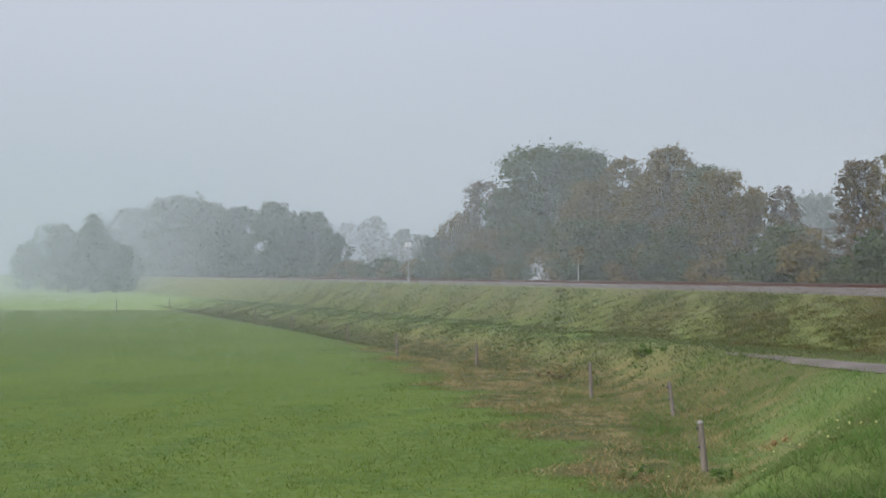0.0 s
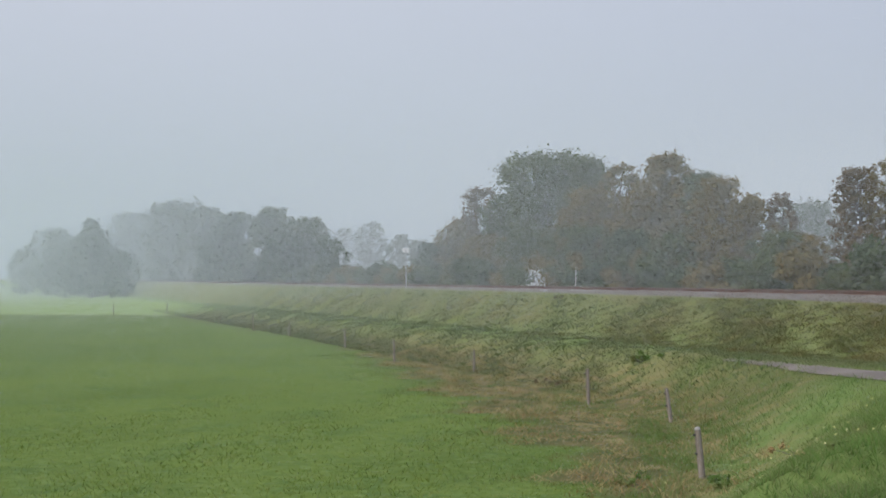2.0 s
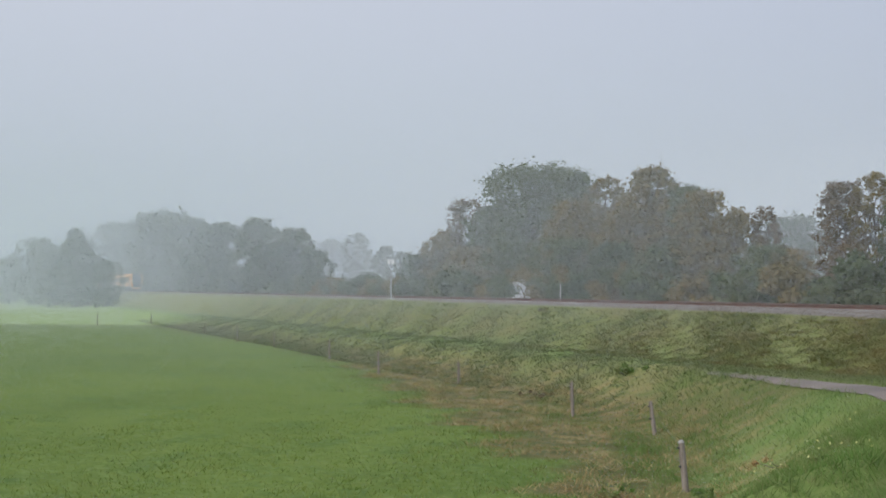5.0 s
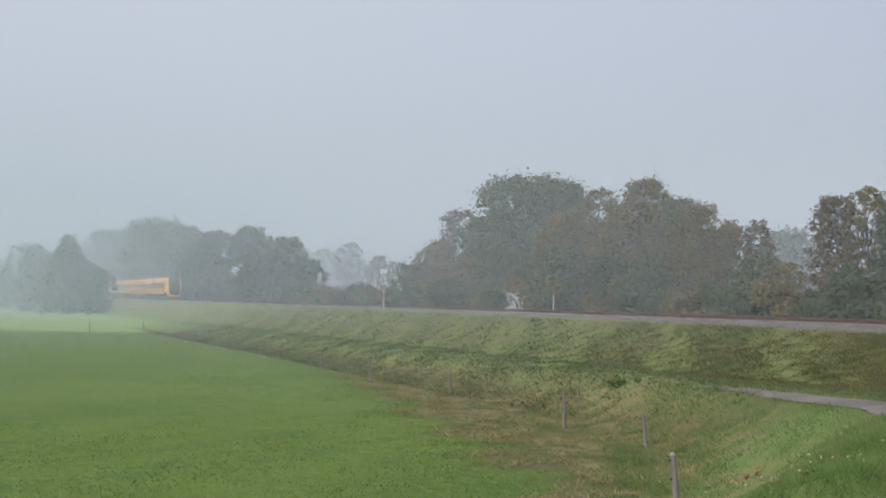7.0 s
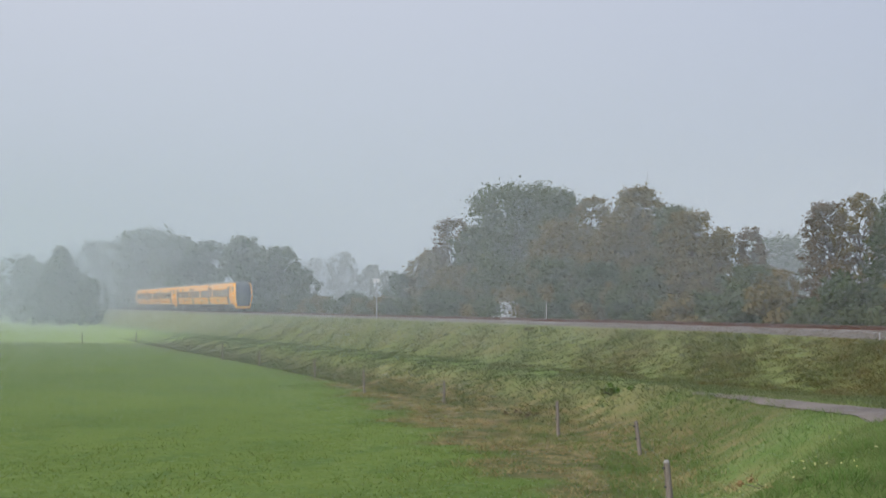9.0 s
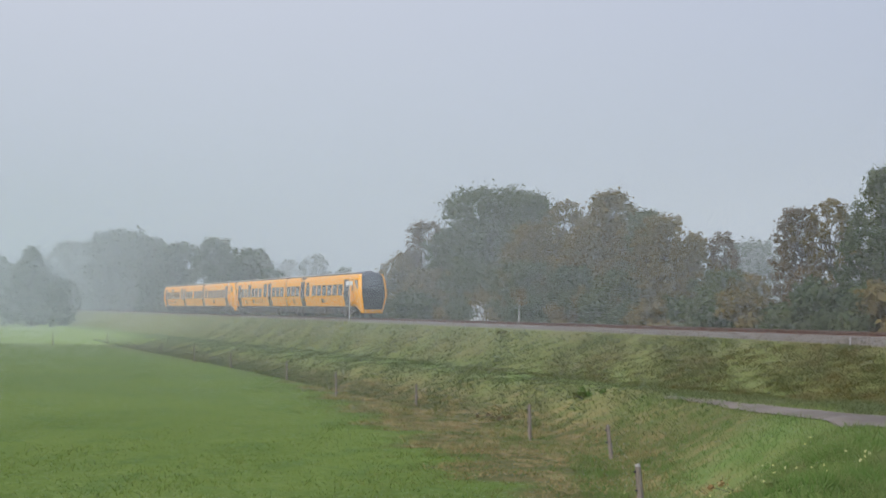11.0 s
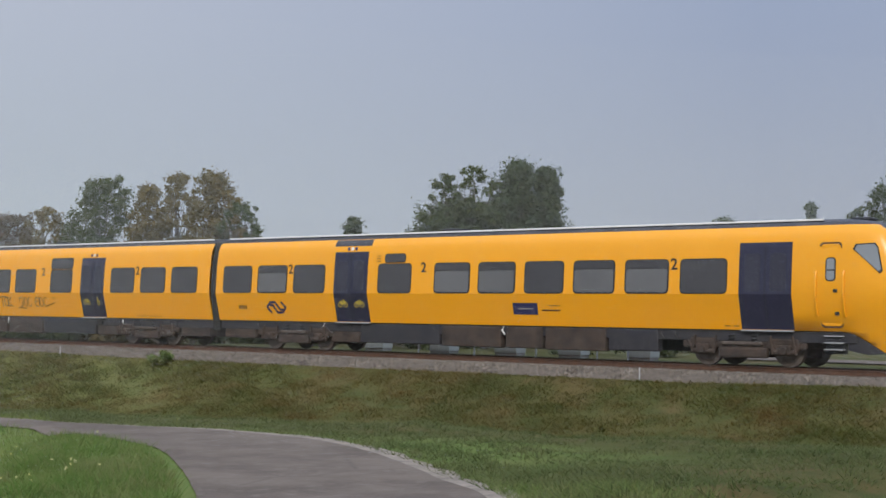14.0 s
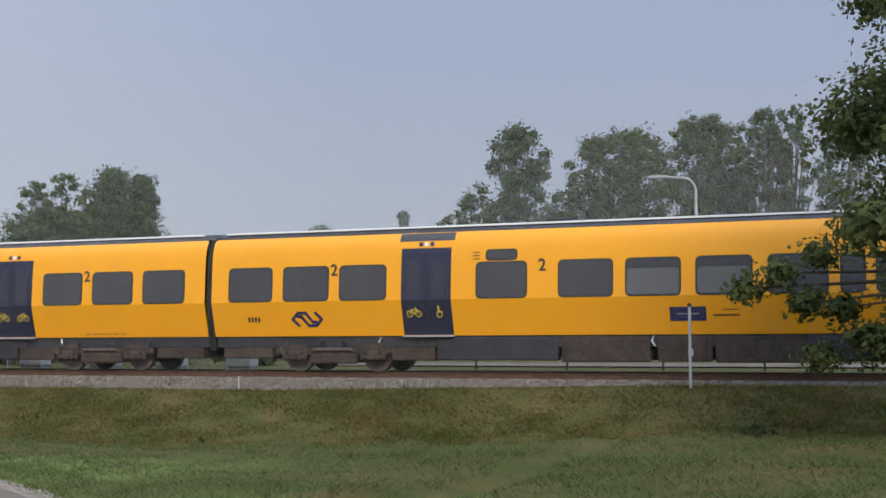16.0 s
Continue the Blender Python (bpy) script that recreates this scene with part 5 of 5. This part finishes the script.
def build_grass():
    rng = np.random.RandomState(21)
    foot = lambda x: np.interp(x, FOOT_X, FOOT_Y)
    edge = lambda x: np.interp(x, EDGE_X, EDGE_Y)
    wob = lambda x: 0.7 * np.sin(x * 0.8) + 0.5 * np.sin(x * 2.1 + 1)
    sets = []
    x, y = scatter(rng, 150000, -70, -16, -14, 21, lambda x, y: y < edge(x) - wob(x), 1.7)
    sets.append(("meadow_grass", F_MEADOW, blades(rng, x, y, 0.06 * (1 - np.clip((-x - 40) / 34, 0, 0.9)), 0.015, 1.0), "short bright green meadow grass"))
    x, y = scatter(rng, 250000, -52, 3, 3, 28.5, lambda x, y: (y > foot(x) - 1 + wob(x) * 0.3) & (rng.uniform(0, 1, len(x)) < (x + 52) / 18), 1.2)
    k = off_road(x, y)
    x, y = x[k], y[k]
    k = y > np.interp(x, (-52, -32, -22, -12, 3), (25.5, 22.5, 18.5, 13.0, 5.0))
    sets.append(("verge_grass", F_VERGE, blades(rng, x[~k], y[~k], 0.135, 0.010, 0.8), "long fresh grass on the lane's verge"))
    sets.append(("verge_grass", F_TOE, blades(rng, x[k], y[k], 0.085, 0.013, 1.5), "dull green coarse grass between lane and bank"))
    x, y = scatter(rng, 300000, -75, 2, 27.2, 34.6, lambda x, y: rng.uniform(0, 1, len(x)) < (x + 75) / 28, 1.35)
    sets.append(("bank_grass", F_BANK, blades(rng, x, y, 0.075, 0.015, 1.7), "rough yellow-green grass on the railway bank"))
    x, y = scatter(rng, 150000, -200, -38, 21, 34.4, lambda x, y: (y > foot(x) - 0.5) & (rng.uniform(0, 1, len(x)) < (-36 - x) / 25) & (rng.uniform(0, 1, len(x)) < (x + 200) / 60), 1.4)
    sets.append(("bank_grass", F_TOE, blades(rng, x, y, 0.11, 0.026, 1.3), "rough yellow-green grass on the railway bank"))
    x, y = scatter(rng, 60000, -80, -16, 4, 24, lambda x, y: (y > edge(x) - wob(x)) & (y < foot(x) + 1.8) & (np.sin(x * 0.9 + np.sin(y * 1.4)) * np.sin(y * 1.1 + x * 0.3) + 0.25 * np.sin(x * 3.1) > -0.1), 1.3)
    sets.append(("straw", F_STRAW, blades(rng, x, y, 0.12, 0.014, 1.6), "flattened dry straw at the meadow's edge"))
    x, y = scatter(rng, 110000, -24, -6, 1, 15, lambda x, y: y > foot(x) - 1, 1.0)
    k = off_road(x, y)
    sets.append(("verge_grass", F_VERGE, blades(rng, x[k], y[k], 0.11, 0.007, 0.9), "long fresh grass on the lane's verge"))
    x, y = scatter(rng, 50000, -80, -16, 4, 24, lambda x, y: (y > edge(x) - wob(x) - 0.5) & (y < foot(x) + 1.8), 1.3)
    sets.append(("bank_grass", F_BANK, blades(rng, x, y, 0.09, 0.011, 1.0), "rough yellow-green grass on the railway bank"))
    x, y = scatter(rng, 60000, -80, -16, 2, 24, lambda x, y: (y > edge(x) - wob(x) - 2.2) & (y < foot(x) + 1.5) & (np.sin(x * 1.3 + 1.2 * np.sin(y * 0.9)) * np.sin(y * 1.7 - x * 0.4) > -0.25), 1.3)
    sets.append(("meadow_grass", F_VERGE, blades(rng, x, y, 0.11, 0.012, 0.9), "green tufts among the straw at the meadow's edge"))
    for name, mat, co, label in sets:
        tagged(fast(name, co, 3, mat), label, "grass", kind="stuff")
    # flower heads
    heads = []
    for cx, cy, n, r in ((-23.1, 14.0, 16, 0.4), (-17.4, 12.5, 18, 0.5), (-18.8, 12.0, 9, 0.5), (-16.7, 11.0, 6, 0.3), (-22.6, 15.0, 8, 0.7), (-58.7, 23.0, 30, 3.0),
                         (-20.5, 13.2, 10, 1.5), (-76, 24.0, 25, 3.0), (-47.5, 24.2, 6, 0.6), (-27, 17.5, 10, 3.0)):
        heads += [(cx + rng.normal(0, r), cy + rng.normal(0, r)) for i in range(int(n * 0.6))]
    heads = np.array(heads)
    z = land(heads[:, 0], heads[:, 1]) + rng.uniform(0.15, 0.4, len(heads))
    c = np.stack([heads[:, 0], heads[:, 1], z], -1)
    co = []
    for p in c:
        for j in range(5):
            d = rng.normal(size=(3, 3)) * 0.015
            co.append(p + d)
    stems = blades(rng, heads[:, 0], heads[:, 1], 0.34, 0.01, 0.1)
    tagged(fast("wild_flowers", np.array(co), 3, F_FLOWER), "pale yellow wild flowers in the grass", "flowers", kind="stuff")
    tagged(fast("flower_stems", stems, 3, F_VERGE), "thin green flower stems in the grass", "plant", kind="stuff")


# ---- fence, signs, cabinets, lamp ----
POSTS = ((-28.2, 14.9, 1.12, 6), (-38.0, 19.1, 1.0, 9), (-45.1, 19.6, 1.2, 2), (-61.9, 21.3, 1.0, -1), (-69.8, 19.8, 1.2, 2), (-85.7, 21.2, 1.15, 1),
         (-103.7, 21.5, 1.1, 0), (-116.2, 21.1, 1.35, 0), (-137.6, 21.9, 1.0, 1), (-173.2, 21.2, 1.3, -1), (-172.0, 14.9, 1.3, 0))


def build_fence():
    tops = []
    for i, (x, y, h, tilt) in enumerate(POSTS):
        post = empty("fence_post", "leaning weathered wooden fence post in rough grass" if abs(tilt) > 4 else "weathered wooden fence post in rough grass",
                     "fence post", "posts of the meadow fence")
        bm = bmesh.new()
        rng = random.Random(i)
        r = 0.074 if i == 0 else 0.062
        tube(bm, [(0, 0, -0.3), (0.004, 0, h * 0.35), (-0.006, 0.004, h * 0.7), (0.0, 0.002, h - 0.04), (0.01, 0.0, h)],
             [r * 1.05, r, r * rng.uniform(0.92, 1), r * 0.9, r * 0.55], 9)
        part("post", bm, M_POST, post)
        bm = bmesh.new()
        tube(bm, [(0.004, 0, h - 0.05), (0.006, 0, h + 0.012)], [r * 0.96, r * 0.6], 9)
        part("pale_top", bm, M_CONCRETE if i == 0 else M_POST, post, "bleached pale top")
        for z in (h * 0.86, h * 0.5):
            part("insulator", box(bmesh.new(), -0.03, 0.03, -r - 0.03, -r + 0.01, z - 0.02, z + 0.02, 0.006), M_DARKMETAL, post)
        z0 = float(land(x, y))
        post.matrix_world = pose(x, y, z0, 0, -tilt * 0.9, 0) @ pose(0, 0, 0, tilt * 0.4, 0, 0)
        tops.append((x, y - 0.06, z0, h))
    for a, b in zip(tops[:-2], tops[1:-1]):
        wires = empty("fence_wire", "thin slack wire between fence posts", "wire", "wires of the meadow fence")
        for f in (0.86, 0.5):
            bm = bmesh.new()
            pts = []
            for k in range(9):
                s = k / 8
                pts.append((a[0] + (b[0] - a[0]) * s, a[1] + (b[1] - a[1]) * s,
                            a[2] + a[3] * f + (b[2] + b[3] * f - a[2] - a[3] * f) * s - 0.10 * math.sin(math.pi * s)))
            tube(bm, pts, [0.0016 + 0.000012 * abs(a[0])] * 9, 4)
            part("strand", bm, M_WIRE, wires)


def build_fixtures():
    # line-side board on a tall pole
    sign = empty("line_sign", "white square board on a slim pole beside the track", "sign")
    bm = bmesh.new()
    tube(bm, [(0, 0, -0.5), (0, 0, 3.3)], [0.06, 0.05], 10)
    part("pole", bm, M_ZINC, sign)
    part("board", box(bmesh.new(), -0.03, 0.03, -0.30, 0.30, 3.05, 3.42, 0.01), M_PALE, sign)
    sign.matrix_world = pose(-121.0, 35.5, -0.2, 0, 0, -15)
    # short post with a dark cap before the track
    post = empty("track_post", "slim grey steel post with dark cap", "post")
    bm = bmesh.new()
    tube(bm, [(0, 0, -0.3), (0, 0, 1.95)], [0.035, 0.035], 10)
    part("pole", bm, M_ZINC, post)
    part("cap", box(bmesh.new(), -0.05, 0.05, -0.03, 0.03, 1.93, 2.03, 0.01), M_DARKMETAL, post)
    part("plate", box(bmesh.new(), -0.03, 0.09, -0.05, -0.035, 0.75, 0.93), M_ZINC, post)
    put(post, -8.55, 34.5)
    # marker peg on the ballast shoulder
    peg = empty("marker_peg", "short white marker peg in the ballast", "marker")
    bm = bmesh.new()
    tube(bm, [(0, 0, -0.2), (0, 0, 0.42)], [0.022, 0.020], 8)
    part("peg", bm, M_ZINC, peg)
    peg.matrix_world = pose(-21.45, 34.8, -0.50)
    for x in (-48.0, -141.0):
        c = copy_thing(peg, pose(x, 34.6, -0.55))
    # equipment cabinets behind the track
    for x0, x1, h, y in ((-35.6, -34.25, 1.82, 42.6), (-32.5, -31.1, 1.02, 42.6), (-29.65, -28.3, 1.12, 42.6), (-26.6, -25.6, 0.45, 42.6), (-39.2, -38.1, 0.44, 43.0)):
        cab = empty("equipment_cabinet", "grey-green metal trackside cabinet" if h > 0.6 else "low grey-green equipment box", "cabinet", "cabinets beside the track")
        w = (x1 - x0) * (0.72 if h > 0.6 else 0.9)
        mat = M_CABINET
        part("plinth", box(bmesh.new(), -w / 2 + 0.03, w / 2 - 0.03, -0.27, 0.27, -0.25, 0.06), M_CONCRETE, cab)
        part("body", box(bmesh.new(), -w / 2, w / 2, -0.3, 0.3, 0.05, h - 0.06, 0.015), mat, cab)
        part("lid", box(bmesh.new(), -w / 2 - 0.03, w / 2 + 0.03, -0.34, 0.34, h - 0.07, h, 0.015), mat, cab)
        if h > 0.6:
            for s in (-1, 1):
                d = part("door", box(bmesh.new(), s * w / 4 - w / 4 + 0.03, s * w / 4 + w / 4 - 0.03, -0.318, -0.30, 0.12, h - 0.12, 0.006), mat, cab)
                part("handle", box(bmesh.new(), s * 0.09 - 0.015, s * 0.09 + 0.015, -0.345, -0.318, h * 0.5, h * 0.5 + 0.14, 0.005), M_DARKMETAL, d)
            part("label_plate", box(bmesh.new(), -w * 0.33, -w * 0.13, -0.328, -0.316, h * 0.62, h * 0.80), M_PALE if h < 1.5 else M_ZINC, cab, "pale plate")
            for k in (-0.3, 0.1, 0.35):
                part("lifting_eye", tube(bmesh.new(), [(k * w, 0, h - 0.01), (k * w, 0, h + 0.07)], [0.025, 0.02], 8), M_ZINC, cab)
        cab.matrix_world = pose((x0 + x1) / 2, y, float(land((x0 + x1) / 2, y)) + 0.05)
    rail = empty("hand_railing", "low pale steel railing before the cabinets", "railing")
    for i, x in enumerate((-40.6, -35.7, -33.0, -30.2, -27.6)):
        bm = bmesh.new()
        tube(bm, [(x, 42.0, -0.5), (x, 42.0, 0.62)], [0.03, 0.03], 8)
        part("post", bm, M_ZINC, rail)
    bm = bmesh.new()
    tube(bm, [(-40.65, 42.0, 0.60), (-27.55, 42.0, 0.63)], [0.03, 0.03], 8)
    part("top_bar", bm, M_ZINC, rail)
    # crossing signal seen from behind
    sig = empty("crossing_signal", "black round-topped crossing signal on a grey pole", "signal")
    bm = bmesh.new()
    tube(bm, [(0, 0, -0.4), (0, 0, 1.5)], [0.035, 0.035], 12)
    part("pole", bm, M_ZINC, sig)
    bm = bmesh.new()
    pts = [(-0.28, 1.35), (0.28, 1.35), (0.28, 2.05)] + [(0.28 * math.cos(k * math.pi / 10), 2.05 + 0.28 * math.sin(k * math.pi / 10)) for k in range(1, 10)] + [(-0.28, 2.05)]
    a, b = [bm.verts.new((x, -0.03, z)) for x, z in pts], [bm.verts.new((x, 0.03, z)) for x, z in pts]
    bm.faces.new(a), bm.faces.new(b[::-1])
    for i in range(len(a)):
        bm.faces.new((a[i], b[i], b[(i + 1) % len(a)], a[(i + 1) % len(a)]))
    bmesh.ops.recalc_face_normals(bm, faces=bm.faces)
    part("backboard", bm, M_DARKMETAL, sig)
    bm = bmesh.new()
    for z in (1.6, 2.0):
        tube(bm, [(0, 0.03, z), (0, 0.2, z)], [0.12, 0.12], 12)
    part("lamp_hood", bm, M_DARKMETAL, sig)
    sig.matrix_world = pose(-26.35, 42.0, float(land(-26.35, 42)))
    # street lamp beyond the line
    lamp = empty("street_lamp", "tall grey street lamp with a curved arm", "lamp")
    bm = bmesh.new()
    pts = [(0, 0, -0.3), (0, 0, 3), (0, 0, 6.6)] + [(-0.55 + 0.55 * math.cos(a * 0.26), 0, 6.6 + 0.55 * math.sin(a * 0.26)) for a in range(1, 6)]
    tube(bm, pts + [(-1.2, 0, 7.22)], [0.09, 0.075, 0.055] + [0.045] * 6, 10)
    part("pole", bm, M_ZINC, lamp)
    part("lamp_head", box(bmesh.new(), -1.9, -1.15, -0.1, 0.1, 7.18, 7.28, 0.03), M_ZINC, lamp)
    put(lamp, -13.3, 55.0)
    # lane beyond the line, and a thin post fence along it
    xs = np.linspace(-26, 60, 60)
    rows = np.stack([np.stack([xs, np.full(60, y), land(xs, np.full(60, y)) + 0.05], -1) for y in (46.0, 48.0, 50.0)], 1)
    strip_mesh("far_road", rows, M_ROAD, "pale grey road beyond the railway", "road")
    for i in range(7):
        p = empty("guard_post", "slim dark post beyond the track", "post", "posts beyond the track")
        bm = bmesh.new()
        tube(bm, [(0, 0, -0.3), (0, 0, 0.8)], [0.035, 0.035], 8)
        part("pole", bm, M_DARKMETAL, p)
        put(p, -24 + i * 3.1, 43.4)


# ---- haze strands ----
def build_haze_strands():
    """Stand-in for morning haze: added curtains of hair-fine pale strands in arcs round the eye, thicker far off and to
    the left.
    """
    # pale strand colour mimics haze; the strands are no real part of the meadow
    m = Mat("haze_strand", 1.0, 0, 0.0)
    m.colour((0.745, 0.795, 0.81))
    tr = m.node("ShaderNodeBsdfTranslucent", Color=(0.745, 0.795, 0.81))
    mx = m.node("ShaderNodeMixShader", Fac=0.5)
    m.t.links.new(m.b.outputs[0], mx.inputs[1])
    m.t.links.new(tr.outputs[0], mx.inputs[2])
    m.t.links.new(mx.outputs[0], m.t.nodes["Material Output"].inputs["Surface"])
    rng = np.random.RandomState(8)
    for near, far, cover, tall, turn0, seg, tilt, ground in HAZE_ARCS:
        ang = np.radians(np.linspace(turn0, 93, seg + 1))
        clear = (0.9 + 0.1 * smooth01((np.degrees(ang) - 22) / 36)) * smooth01((np.degrees(ang) - turn0 + 1) / 8)   # narrower strands towards the crossing
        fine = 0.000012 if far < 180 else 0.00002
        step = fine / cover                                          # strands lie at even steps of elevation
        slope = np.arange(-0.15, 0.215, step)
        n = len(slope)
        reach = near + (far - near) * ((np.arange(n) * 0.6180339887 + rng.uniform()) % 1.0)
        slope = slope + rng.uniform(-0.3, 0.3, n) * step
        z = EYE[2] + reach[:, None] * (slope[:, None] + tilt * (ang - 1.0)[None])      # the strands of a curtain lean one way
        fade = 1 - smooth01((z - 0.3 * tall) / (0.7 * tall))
        fade = fade * (ground + (1 - ground) * smooth01((z + 1.8) / 2.6))              # strands thin out close to the grass
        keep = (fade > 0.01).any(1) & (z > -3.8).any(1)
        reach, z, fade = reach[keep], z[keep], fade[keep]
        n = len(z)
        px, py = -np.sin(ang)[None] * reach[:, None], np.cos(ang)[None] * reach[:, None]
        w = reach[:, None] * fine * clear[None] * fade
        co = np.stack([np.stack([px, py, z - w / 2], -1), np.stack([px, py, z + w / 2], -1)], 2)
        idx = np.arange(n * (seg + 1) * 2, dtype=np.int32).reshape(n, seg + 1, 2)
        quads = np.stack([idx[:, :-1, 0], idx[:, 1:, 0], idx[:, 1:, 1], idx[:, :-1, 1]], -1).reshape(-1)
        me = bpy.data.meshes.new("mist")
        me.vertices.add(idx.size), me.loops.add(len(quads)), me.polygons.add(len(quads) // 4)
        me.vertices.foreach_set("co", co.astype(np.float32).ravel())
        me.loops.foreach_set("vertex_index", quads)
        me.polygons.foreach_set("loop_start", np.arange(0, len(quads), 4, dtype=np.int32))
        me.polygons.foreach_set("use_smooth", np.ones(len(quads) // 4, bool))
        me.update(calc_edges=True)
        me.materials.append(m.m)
        tagged(link("mist", me), "fine pale strands standing in for haze over the meadow", "mist", kind="stuff")


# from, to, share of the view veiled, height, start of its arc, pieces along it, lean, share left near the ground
HAZE_ARCS = ((22, 36, 0.018, 14, -12, 8, -0.04, 0.5), (48, 104, 0.175, 18, -8, 10, 0.06, 0.4), (104, 170, 0.17, 22, 3, 10, -0.07, 0.55), (170, 250, 0.15, 28, 30, 8, 0.09, 0.8),
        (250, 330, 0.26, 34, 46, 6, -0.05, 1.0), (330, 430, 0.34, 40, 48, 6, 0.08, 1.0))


build_ground()
build_road()
build_track()
build_train()
build_trees()
build_oak()
build_fixtures()
build_fence()
build_grass()
build_haze_strands()
build_sleepers()
motions()
